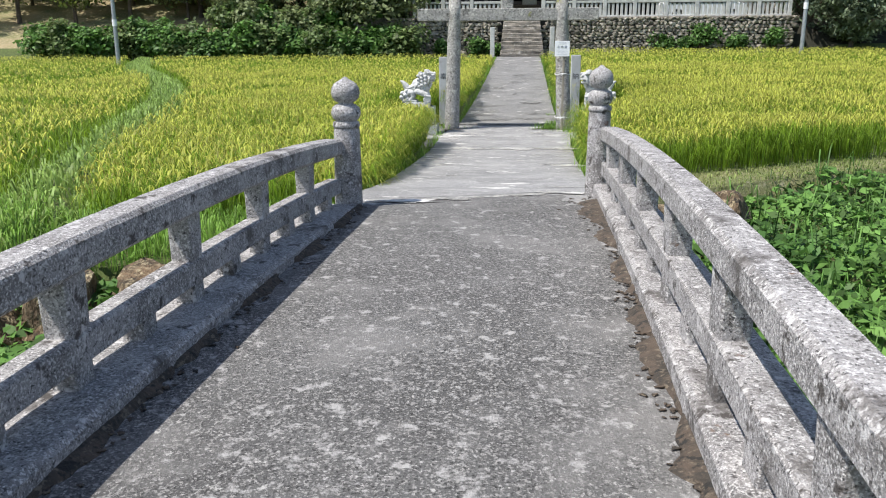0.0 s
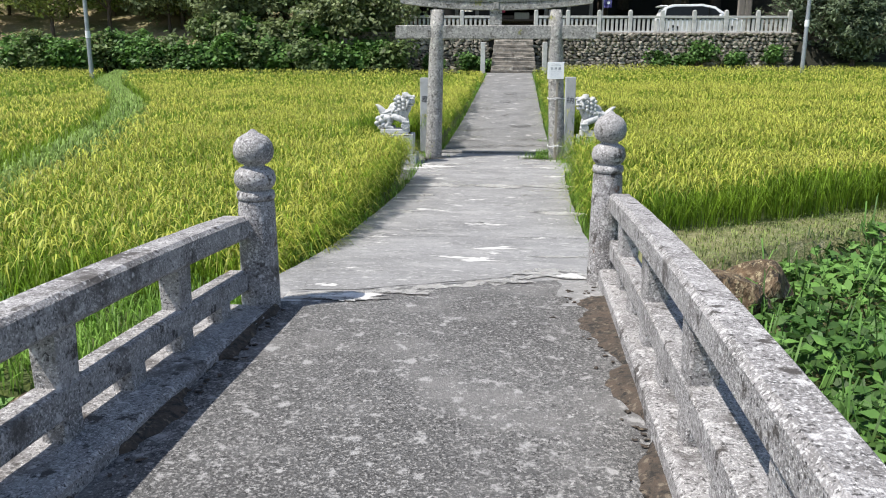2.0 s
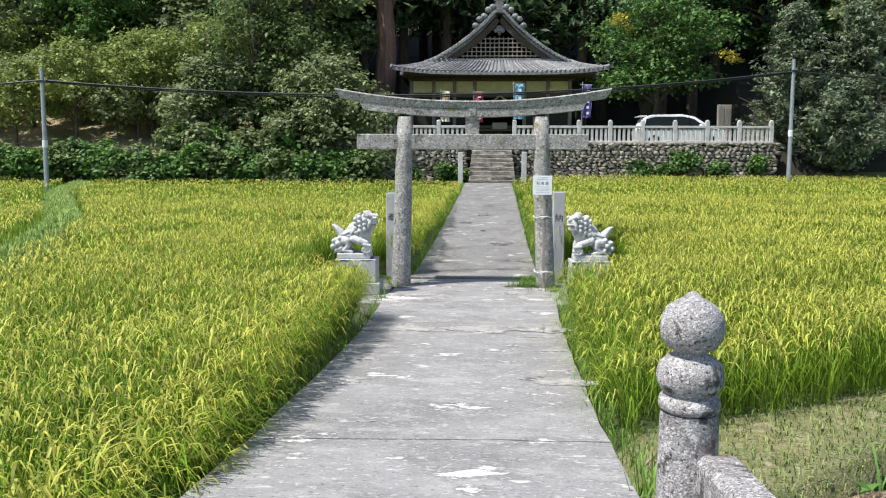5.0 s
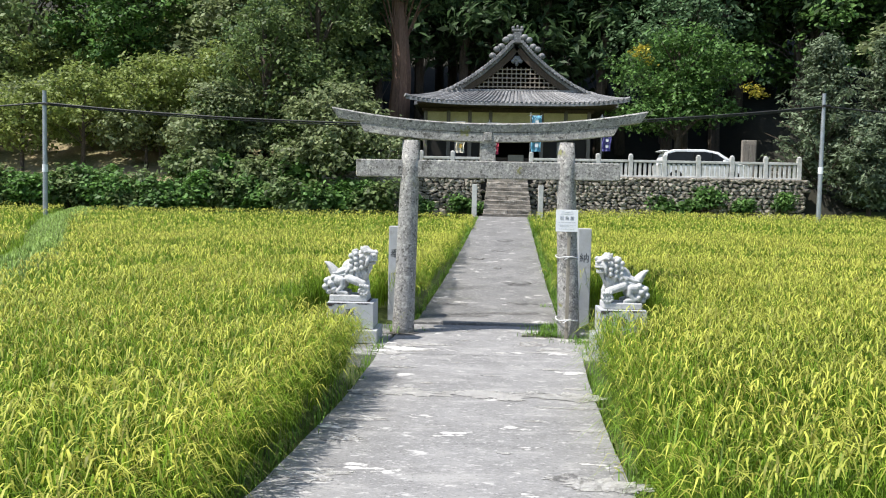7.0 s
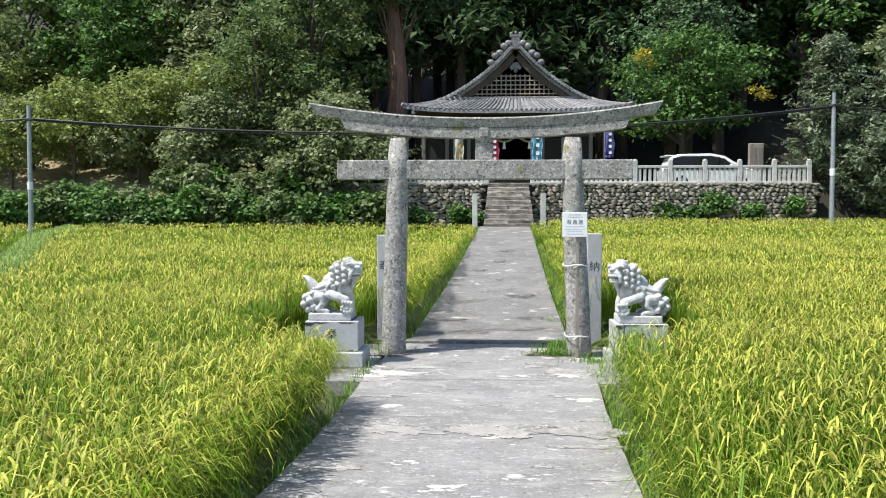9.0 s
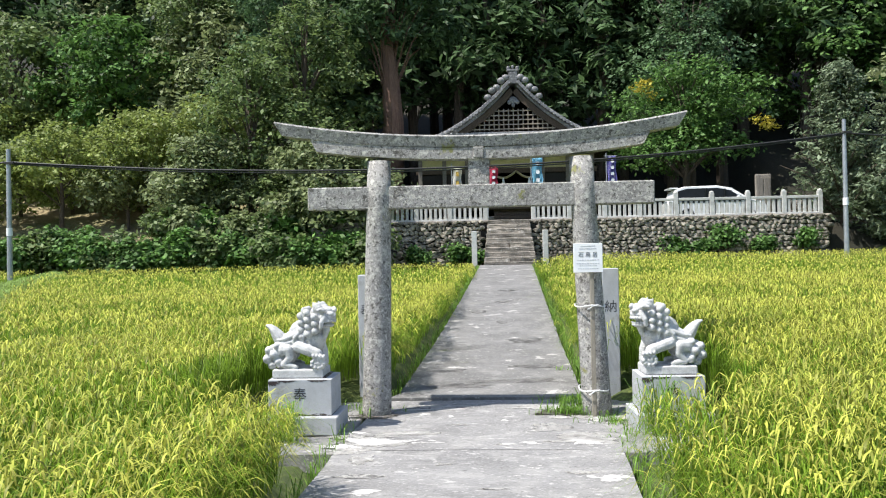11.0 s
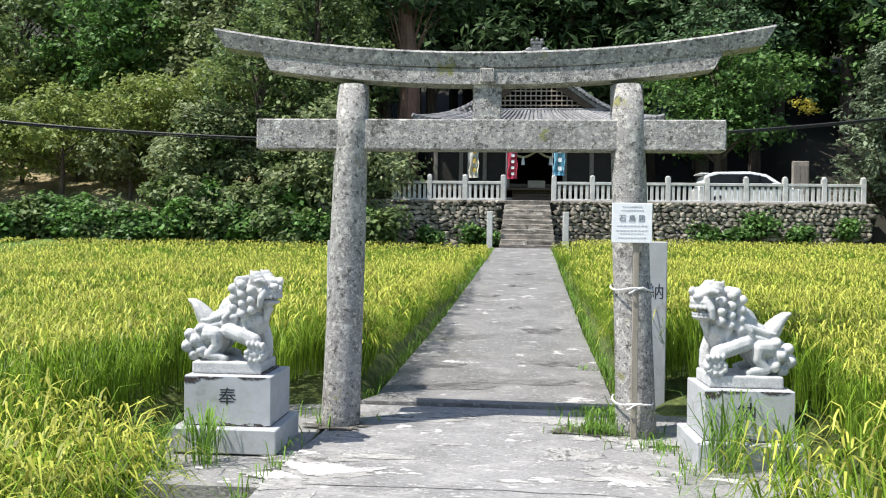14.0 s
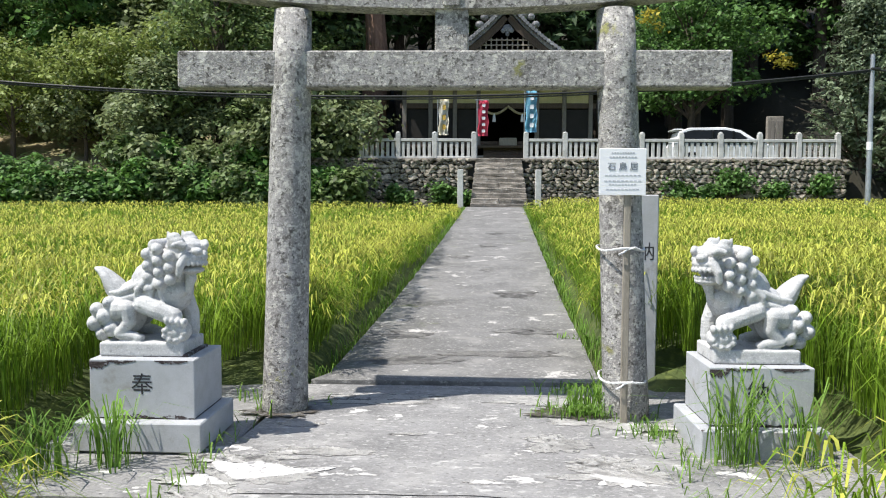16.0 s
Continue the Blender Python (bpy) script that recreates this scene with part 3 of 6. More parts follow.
def beam(hw, z0, z1, depth, cut, sag, top_depth=None):
    """Upcurved beam: half width, heights at the middle, depth, slant of its ends, rise of its ends."""
    secs = []
    for i in range(33):
        u = -1 + i / 16
        r = sag * abs(u) ** 2.1
        grow = 1 + 0.25 * abs(u) ** 2
        h = (z1 - z0) * grow
        d, dt = depth / 2, (top_depth or depth) / 2
        lo, hi = u * (hw - cut * (1 if abs(u) > 0 else 0)), u * hw
        a, b = z0 + r, z0 + r + h
        secs.append([(lo, -d, a), (lo, d, a), (hi, dt, b - 0.02), (hi, dt - 0.02, b), (hi, 0, b + 0.012), (hi, -dt + 0.02, b), (hi, -dt, b - 0.02)])
    return sweep(secs)


part("lintel", beam(2.43, 3.1, 3.235, 0.24, 0.09, 0.185, 0.3), TORII, torii, "curved top lintel with slanted ends and moss")
part("lower_lintel", beam(2.02, 2.955, 3.105, 0.22, 0.09, 0.13), TORII, torii)
part("tie_beam", boxed((0, 0, 2.52), (4.1, 0.19, 0.27), 0.012), TORII, torii, "straight stone tie beam with lichen")
part("strut", boxed((0.0, 0, 2.81), (0.25, 0.16, 0.33), 0.01), TORII, torii)
part("joint_block", boxed((0.0, -0.005, 3.03), (0.13, 0.25, 0.13), 0.01), TORII, torii, "small stone key block")

# ---------------------------------------------------------------- lion pedestals and lions
KANJI = {"ho": "奉", "no": "納"}


def label_text(text, size, at, mat, parent, name="lettering"):
    """Flat lettering in the built-in font on a face that looks to -y."""
    cu = bpy.data.curves.new(name, 'FONT')
    cu.body, cu.size, cu.align_x, cu.align_y, cu.extrude = text, size, 'CENTER', 'CENTER', 0.001
    cu.materials.append(mat)
    ob = new(name, cu)
    ob.location, ob.rotation_euler, ob.parent = at, (math.pi / 2, 0, 0), parent
    return ob


STAIN = material("black algae stain on granite", (0.06, 0.045, 0.045), dark=(0.03, 0.022, 0.022), light=(0.16, 0.14, 0.14), scale=14, fine=70, bump=0.4, layers=[((0.38, 0.39, 0.4), 18, 0.56, 0.62)])


def pedestal(x, y, z, sign, width, tx):
    p = thing("stone_pedestal", (x, y, z), "sawn granite two-step pedestal carved with one dark character", "pedestal", "pedestals of the guardian lions")
    part("plinth", boxed((0, -0.09, 0.085), (width + 0.14, 0.69, 0.19), 0.008), BLOCK, p)
    part("block", boxed((0, -0.065, 0.378), (width, 0.55, 0.384), 0.006), BLOCK, p)
    for z, w, d, yy in ((0.183, width - 0.01, 0.545, -0.065), (0.578, 0.54, 0.395, -0.05)):
        part("mortar_bed", boxed((0, yy, z), (w, d, 0.022), 0.004), STAIN, p, "blackened mortar bed")
    # run-down stains at the corners and under the top edge
    rr = random.Random(int(x * 10))
    for k, (ux, uz, sw, sh) in enumerate(((-0.42, 0.53, 0.15, 0.05), (-0.2, 0.555, 0.2, 0.018), (0.28, 0.555, 0.22, 0.02), (-0.1, 0.198, 0.3, 0.02), (0.3, 0.198, 0.18, 0.018))):
        bm = bmesh.new()
        n = 22
        x0 = ux * width
        up = [bm.verts.new((max(-width / 2, min(width / 2, x0 - sw / 2 + sw * q / n)), -0.3425, uz + (sh / 2 if uz > 0.4 else -sh / 2))) for q in range(n + 1)]
        lo = [bm.verts.new((v.co.x, -0.3425, v.co.z + (-1 if uz > 0.4 else 1) * sh * (0.25 + 0.9 * abs(math.sin(math.pi * q / n)) * (0.5 + 0.9 * rr.random())))) for q, v in enumerate(up)]
        for q in range(n):
            bm.faces.new((up[q], up[q + 1], lo[q + 1], lo[q]))
        bmesh.ops.recalc_face_normals(bm, faces=bm.faces)
        bmesh.ops.solidify(bm, geom=bm.faces[:], thickness=0.002)
        part("stain", bm, STAIN, p, "dark run-down stain")
    label_text(KANJI[sign], 0.15, (tx, -0.3415, 0.4), INK, p, "carved_character")
    return p


SPHERES = {}


def ellipsoid(bm, c, r, rot=(0, 0, 0), seg=14):
    """Adds an ellipsoid without the slow operators."""
    if seg not in SPHERES:
        rows = seg // 2
        vs = [Vector((0, 0, -1))] + [Vector((math.cos(2 * math.pi * k / seg) * math.cos(a), math.sin(2 * math.pi * k / seg) * math.cos(a), math.sin(a)))
                                     for a in [-math.pi / 2 + math.pi * (q + 1) / (rows + 1) for q in range(rows)] for k in range(seg)] + [Vector((0, 0, 1))]
        fs = []
        for k in range(seg):
            n = (k + 1) % seg
            fs.append((0, 1 + n, 1 + k))
            for q in range(rows - 1):
                a, b = 1 + q * seg, 1 + (q + 1) * seg
                fs.append((a + k, a + n, b + n, b + k))
            a = 1 + (rows - 1) * seg
            fs.append((a + k, a + n, len(vs) - 1))
        SPHERES[seg] = (vs, fs)
    vs, fs = SPHERES[seg]
    m = Matrix.LocRotScale(Vector(c), Euler([radians(a) for a in rot]), Vector(r))
    made = [bm.verts.new(m @ v) for v in vs]
    for f in fs:
        bm.faces.new([made[k] for k in f])


def limb(bm, pts, n=5):
    """A chain of balls between (x, y, z, r) points."""
    for a, b in zip(pts, pts[1:]):
        for i in range(n + 1):
            f = i / n
            q = [a[k] + (b[k] - a[k]) * f for k in range(4)]
            ellipsoid(bm, q[:3], (q[3],) * 3, seg=10)


def lion(x, y, z, face, mouth_open, size):
    """Guardian lion, body along x with its head towards +x (face 1) or -x (face -1)."""
    bm = bmesh.new()
    box(bm, (0.0, 0, 0.04), (0.51, 0.37, 0.085), 0.008)
    # rump, long slanting back, deep chest
    ellipsoid(bm, (-0.17, 0, 0.24), (0.13, 0.13, 0.15))
    ellipsoid(bm, (-0.09, 0, 0.33), (0.2, 0.105, 0.12), (0, -36, 0))
    ellipsoid(bm, (0.03, 0, 0.4), (0.16, 0.12, 0.17), (0, -25, 0))
    ellipsoid(bm, (0.13, -0.01, 0.385), (0.13, 0.125, 0.15))
    ellipsoid(bm, (0.17, -0.075, 0.385), (0.075, 0.06, 0.065))
    ellipsoid(bm, (0.1, -0.09, 0.36), (0.05, 0.045, 0.05))
    for sy in (-1, 1):
        # thigh, knee, shank and foot
        limb(bm, [(-0.16, sy * 0.105, 0.27, 0.07), (-0.1, sy * 0.135, 0.275, 0.052), (-0.085, sy * 0.14, 0.2, 0.04), (-0.15, sy * 0.14, 0.125, 0.032), (-0.05, sy * 0.145, 0.11, 0.03)])
        for q in range(3):
            ellipsoid(bm, (-0.03, sy * (0.12 + 0.022 * q), 0.103), (0.03, 0.013, 0.024), seg=8)
        # curls of the rump: bosses with a bead in each
        for cx, cz, cr in ((-0.31, 0.265, 0.045), (-0.325, 0.18, 0.05), (-0.245, 0.225, 0.052), (-0.28, 0.115, 0.042), (-0.205, 0.15, 0.048), (-0.215, 0.31, 0.042)):
            cy = sy * (0.125 if cx > -0.27 else 0.085)
            ellipsoid(bm, (cx, cy, cz), (cr, cr * 0.8, cr))
            ellipsoid(bm, (cx - 0.006, cy + sy * cr * 0.62, cz + 0.004), (cr * 0.55, cr * 0.45, cr * 0.55), seg=10)
        # flowing locks along the back and shoulder
        for dz, r0 in ((0.0, 0.022), (-0.055, 0.02), (-0.1, 0.017)):
            limb(bm, [(0.03, sy * 0.125, 0.45 + dz, r0), (-0.07, sy * 0.118, 0.405 + dz, r0 * 1.1), (-0.15, sy * 0.115, 0.375 + dz * 0.8, r0), (-0.22, sy * 0.1, 0.37 + dz * 0.6, r0 * 0.5)], 6)
        for bx_, tx_ in ((0.02, -0.05), (0.08, 0.05), (0.13, 0.12)):
            limb(bm, [(bx_, sy * 0.135, 0.45, 0.022), ((bx_ + tx_) / 2 - 0.02, sy * 0.14, 0.39, 0.02), (tx_, sy * 0.135, 0.32, 0.01)], 6)
    # forelegs: the far one stands, the near one is laid on the ball
    limb(bm, [(0.15, 0.1, 0.34, 0.07), (0.2, 0.115, 0.22, 0.052), (0.2, 0.115, 0.12, 0.055)])
    limb(bm, [(0.0, -0.125, 0.305, 0.06), (0.1, -0.15, 0.27, 0.056), (0.19, -0.155, 0.235, 0.055)])
    for q in range(4):
        ellipsoid(bm, (0.165 + 0.034 * q, -0.19, 0.218 - 0.004 * q), (0.02, 0.034, 0.028), seg=10)
    ellipsoid(bm, (0.205, -0.13, 0.145), (0.085, 0.08, 0.07))
    for q in range(9):
        a = q * 0.7
        ellipsoid(bm, (0.205 + 0.06 * math.cos(a), -0.185, 0.14 + 0.042 * math.sin(a)), (0.024, 0.026, 0.022), seg=8)
    # broad leaf-shaped tail, its tip curled outwards
    for w, yy in ((1.0, 0.0), (0.6, -0.04), (0.6, 0.04)):
        limb(bm, [(-0.18, yy, 0.32, 0.075 * w), (-0.235, yy, 0.4, 0.066 * w), (-0.275, yy, 0.455, 0.046 * w), (-0.31, yy * 0.6, 0.49, 0.032 * w), (-0.35, yy * 0.3, 0.508, 0.014 * w)], 7)
        # big square head, its face turned half to the viewer
    hx, hy, hz = 0.215, -0.03, 0.59
    ellipsoid(bm, (hx, hy, hz), (0.125, 0.13, 0.11))
    ellipsoid(bm, (hx + 0.015, hy - 0.01, hz + 0.06), (0.125, 0.12, 0.055))
    ellipsoid(bm, (hx - 0.06, hy, hz - 0.06), (0.12, 0.13, 0.13))
    fx, fy = hx + 0.075, hy - 0.075
    ellipsoid(bm, (fx, fy, hz + 0.0), (0.088, 0.088, 0.042), (0, 0, -40))
    ellipsoid(bm, (fx + 0.045, fy - 0.05, hz + 0.038), (0.04, 0.036, 0.026), (0, 0, -40))
    jaw = 0.105 if mouth_open else 0.075
    ellipsoid(bm, (fx - 0.008, fy + 0.006, hz - jaw), (0.078, 0.078, 0.026), (0, 0, -40))
    for q in range(-4, 5):
        a = radians(-48 + 20 * q)
        ellipsoid(bm, (fx + 0.08 * math.cos(a), fy + 0.08 * math.sin(a), hz - 0.034), (0.012, 0.012, 0.018), seg=8)
        if mouth_open:
            ellipsoid(bm, (fx - 0.008 + 0.07 * math.cos(a), fy + 0.006 + 0.07 * math.sin(a), hz - jaw + 0.024), (0.011, 0.011, 0.014), seg=8)
    for sy in (-1, 1):
        ex, ey = hx + 0.085 + 0.045 * sy, hy - 0.085 + 0.055 * sy
        ellipsoid(bm, (ex, ey, hz + 0.055), (0.026, 0.026, 0.022))
        limb(bm, [(ex + 0.02, ey - 0.022, hz + 0.072, 0.02), (ex + 0.0, ey + 0.02 * sy, hz + 0.083, 0.024), (ex - 0.04, ey + 0.035 * sy, hz + 0.075, 0.018)], 5)
        ellipsoid(bm, (fx + 0.04 * sy + 0.025, fy + 0.05 * sy - 0.025, hz + 0.026), (0.022, 0.02, 0.018), seg=10)
        limb(bm, [(fx + 0.03 * sy + 0.01, fy + 0.075 * sy, hz + 0.0, 0.03), (fx + 0.01 * sy - 0.03, fy + 0.095 * sy, hz - 0.045, 0.026), (fx - 0.05, fy + 0.09 * sy, hz - 0.1, 0.02)], 5)
        # pricked flat ears
        qx, qy = hx - 0.035 - 0.02 * sy + 0.05 * (sy > 0), hy + 0.105 * sy
        ellipsoid(bm, (qx, qy, hz + 0.09), (0.055, 0.032, 0.04), (0, -15, 0))
        ellipsoid(bm, (qx - 0.012, qy, hz + 0.12), (0.045, 0.022, 0.03), (0, -15, 0))
        limb(bm, [(qx - 0.035, qy, hz + 0.125, 0.018), (qx - 0.045, qy, hz + 0.15, 0.008)], 3)
    limb(bm, [(fx - 0.01, fy, hz - 0.125, 0.036), (fx - 0.03, fy + 0.01, hz - 0.2, 0.022)], 4)
    # columns of round mane curls from the ear down to the neck
    for sy in (-1, 1):
        for col in range(3):
            for row in range(4):
                if col == 0 and row == 0:
                    continue
                cx = hx - 0.05 - 0.072 * col + 0.004 * row
                cz = hz + 0.08 - 0.07 * row - 0.03 * col
                ellipsoid(bm, (cx, hy + sy * (0.15 - 0.02 * col) + 0.012, cz), (0.036, 0.036, 0.036), seg=12)
    for row in range(4):
        for q in range(4):
            ellipsoid(bm, (hx - 0.155 - 0.012 * row, hy - 0.1 + 0.066 * q + 0.012, hz + 0.07 - 0.066 * row), (0.036, 0.036, 0.038), seg=10)
    bmesh.ops.scale(bm, vec=(size, size, size), verts=bm.verts)
    if face < 0:
        bmesh.ops.scale(bm, vec=(-1, 1, 1), verts=bm.verts)
        bmesh.ops.reverse_faces(bm, faces=bm.faces)
    ob = alone("lion_statue", bm, PALE, "pale carved granite guardian lion " + ("with open mouth" if mouth_open else "with closed mouth") + " on its pedestal", "statue", "guardian lions", at=(x, y, z), smooth=True)
    rm = ob.modifiers.new("merge", 'REMESH')
    rm.mode, rm.voxel_size, rm.use_smooth_shade = 'VOXEL', 0.0062, True
    sm = ob.modifiers.new("soften", 'SMOOTH')
    sm.iterations, sm.factor = 1, 0.35
    return ob


pedestal(-1.9, 13.84, -0.06, "ho", 0.69, 0.0)
pedestal(2.1, 13.95, -0.085, "no", 0.67, -0.02)
lion(-1.94, 13.79, 0.515, 1, False, 1.1)
lion(2.1, 13.9, 0.49, -1, True, 1.1)

# ---------------------------------------------------------------- terrace wall, steps, fence
WY = 47.0
terrace = tagged(alone("terrace", boxed((4.6, 56.2, 1.5), (27.0, 18.0, 4.2), 0.02), SOIL, kind="structure"), "dark earth terrace of the shrine precinct", "terrace")
steps = thing("stone_steps", (1.5, 44.3, 1.25), "rough stone steps up to the shrine terrace", "steps")
NS = 10
for i in range(NS):
    w = 2.65 - 0.45 * i / NS
    cx = 0.05 * i / NS
    n = 1 + (i % 3 == 1)
    xs = [-w / 2 + w * (k + (0.12 * noise.noise((i, k, 7)) if 0 < k < n else 0)) / n for k in range(n + 1)]
    for a, b in zip(xs, xs[1:]):
        bm = boxed((0, 0, 0), (b - a - 0.01, 0.44 + 0.05 * noise.noise((i, a, 1)), 0.46), 0.03)
        bmesh.ops.subdivide_edges(bm, edges=[e for e in bm.edges if e.calc_length() > 0.2], cuts=4, use_grid_fill=True)
        for v in bm.verts:
            q = v.co * 4 + Vector((i * 3.1, a * 5, 0))
            v.co += Vector((0.03 * noise.noise(q), 0.07 * noise.noise(q + Vector((9, 0, 0))), 0.05 * noise.noise(q * 0.7 + Vector((0, 9, 0)))))
            v.co += Vector(((a + b) / 2 + cx, 0.15 + 0.29 * i, 0.125 + 0.245 * i - 0.13))
        part("step_stone", bm, STEP, steps)
FX = [-5.2, -3.4, -1.6, 0.33, 2.89, 4.8, 6.68, 8.53, 10.43, 12.32, 14.2, 16.07, 17.93]
post_bm = boxed((0, 0, 0.62), (0.24, 0.24, 1.24), 0.02)
lathe([(0.11, 1.23), (0.13, 1.27), (0.1, 1.33), (0.02, 1.36)], 10, bm=post_bm)
post_me = finish("fence_post", post_bm, FENCE)
slat_me = finish("fence_slat", boxed((0, 0, 0.45), (0.15, 0.13, 0.78), 0.012), FENCE)
for name, xs in (("a", FX[:4]), ("b", FX[4:])):
    f = thing("stone_fence", (xs[0], WY + 0.35, 3.64), "pale grey stone fence of posts and upright slats", "fence")
    for x in xs:
        o = new("fence_post", post_me)
        o.parent, o.location = f, (x - xs[0], 0, 0)
    for a, b in zip(xs, xs[1:]):
        L = b - a - 0.24
        part("top_rail", boxed(((a + b) / 2 - xs[0], 0, 0.94), (L, 0.2, 0.14), 0.015), FENCE, f)
        part("bottom_rail", boxed(((a + b) / 2 - xs[0], 0, 0.07), (L, 0.22, 0.14), 0.015), FENCE, f)
        n = 6
        for k in range(n):
            o = new("fence_slat", slat_me)
            o.parent, o.location = f, (a + 0.12 + L * (k + 0.5) / n - xs[0], 0, 0.0)

# two slim posts at the foot of the steps
for x in (-0.28, 3.28):
    p = thing("marker_post", (x, 44.6, 1.1), "slim pale stone marker post beside the steps", "post", "marker posts")
    part("shaft", boxed((0, 0, 0.95), (0.27, 0.27, 1.95), 0.02), FENCE, p)
    part("base", boxed((0, 0, 0.05), (0.5, 0.5, 0.3), 0.03), STEP, p)

# dirt and dead moss along the kerbs
for side in "lr":
    sg = 1 if side == "l" else -1
    bm = bmesh.new()
    prev = None
    for i in range(150):
        y = -4.2 + i * 0.045
        if y > (2.2 if side == "l" else 2.9):
            break
        w = max(0.004, (0.05 if side == "l" else 0.075) + 0.12 * noise.noise((y * 2.3, 4, sg)) + 0.07 * noise.noise((y * 9, 1, sg)) - 0.015 + (0.12 * smooth01((y - 1.4) / 0.5) if side == "r" else 0))
        x0 = KX[side](y) - sg * 0.01
        cur = [bm.verts.new((x0, y, path_z(y) + 0.03)), bm.verts.new((x0 + sg * w * 0.5, y, path_z(y) + 0.02 + 0.012 * noise.noise((y * 12, 3, 0)))), bm.verts.new((x0 + sg * w, y, path_z(y) - 0.004))]
        if prev:
            for k in (0, 1):
                bm.faces.new((prev[k], prev[k + 1], cur[k + 1], cur[k]))
        prev = cur
    bmesh.ops.recalc_face_normals(bm, faces=bm.faces)
    alone("kerb_dirt", bm, DIRT, "strip of dry brown dirt and moss against the kerb", "dirt", kind="structure")
rd = random.Random(3)
clods = []
for s_ in range(4):
    bm = bmesh.new()
    bmesh.ops.create_icosphere(bm, subdivisions=2, radius=0.5)
    for v in bm.verts:
        v.co = v.co * (1 + 1.4 * noise.noise(v.co * 4 + Vector((s_ * 5, 0, 0))))
    clods.append(finish("moss_clod", bm, DIRT, True))
for side, cnt in (("l", 130), ("r", 220)):
    for i in range(cnt):
        y = rd.uniform(-4.0, 2.2 if side == "l" else 2.9)
        off = abs(rd.gauss(0, 0.05)) * (2.2 if side == "r" and y > 1.6 else 1.0) + 0.01
        x = KX[side](y) + (off if side == "l" else -off)
        o = new("moss_clod", clods[i % 4])
        sc = rd.uniform(0.008, 0.021)
        o.matrix_world = Matrix.LocRotScale(Vector((x, y, path_z(y) + 0.004)), Euler((0, 0, rd.uniform(0, 6))), Vector((sc, sc * 1.7, sc * 0.4)))
        tagged(o, "dry brown clod of dead moss by the kerb", "moss", "moss by the kerbs")

# ---------------------------------------------------------------- shrine hall
SX, SY, SZ = 2.2, 54.0, 3.6
hall = thing("shrine_hall", (SX, SY, SZ), "dark timber shrine hall with grey tiled hip-and-gable roof", "shrine")
# stone foot, floor, steps
part("foundation", boxed((0, 4.0, 0.3), (11.4, 8.6, 0.6), 0.04), STEP, hall)
part("floor", boxed((0, 3.6, 1.1), (11.2, 8.2, 0.14), 0.02), WOOD, hall)
for i in range(4):
    part("stair_tread", boxed((0.05, -0.65 + 0.28 * i, 0.3 + 0.22 * i), (2.7, 0.34, 0.2), 0.015), WOOD, hall)
CX = [-5.85, -4.35, -2.95, -1.6, 1.75, 3.3, 4.8]
for x in CX:
    part("column", boxed((x, 0, 2.75), (0.24, 0.24, 3.5), 0.02), COLUMN, hall)
part("beam", boxed((-0.5, 0, 3.45), (11.2, 0.2, 0.3), 0.02), WOOD, hall)
part("beam", boxed((-0.5, 0, 4.5), (11.2, 0.24, 0.26), 0.02), WOOD, hall)
part("sill", boxed((-0.5, 0, 1.32), (11.0, 0.2, 0.22), 0.02), WOOD, hall)
for a, b in zip(CX, CX[1:]):
    part("plaster_panel", boxed(((a + b) / 2, 0.03, 3.98), (b - a - 0.24, 0.08, 0.78), 0.0), PLASTER, hall)
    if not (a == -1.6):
        # near-black infill between columns, painted as the unlit inside
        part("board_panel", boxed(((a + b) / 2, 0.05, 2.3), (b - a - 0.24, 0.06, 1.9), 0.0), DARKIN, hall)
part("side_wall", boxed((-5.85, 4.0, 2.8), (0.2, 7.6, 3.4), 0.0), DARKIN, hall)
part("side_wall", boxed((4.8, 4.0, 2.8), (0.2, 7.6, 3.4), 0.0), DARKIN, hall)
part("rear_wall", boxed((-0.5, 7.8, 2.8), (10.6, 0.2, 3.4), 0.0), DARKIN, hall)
# eave underside
part("soffit", boxed((0, 2.4, 4.72), (12.6, 8.6, 0.12), 0.02), WOOD, hall)
# roof. heights are above SZ
EV = 4.72


def roof_x(z):
    """Half width of the main roof at height z: concave slope."""
    return lerp(z, [4.75, 4.95, 5.15, 5.5, 6.1, 7.0, 7.9, 8.9], [7.05, 6.6, 5.6, 4.6, 3.4, 2.1, 1.05, 0.12])


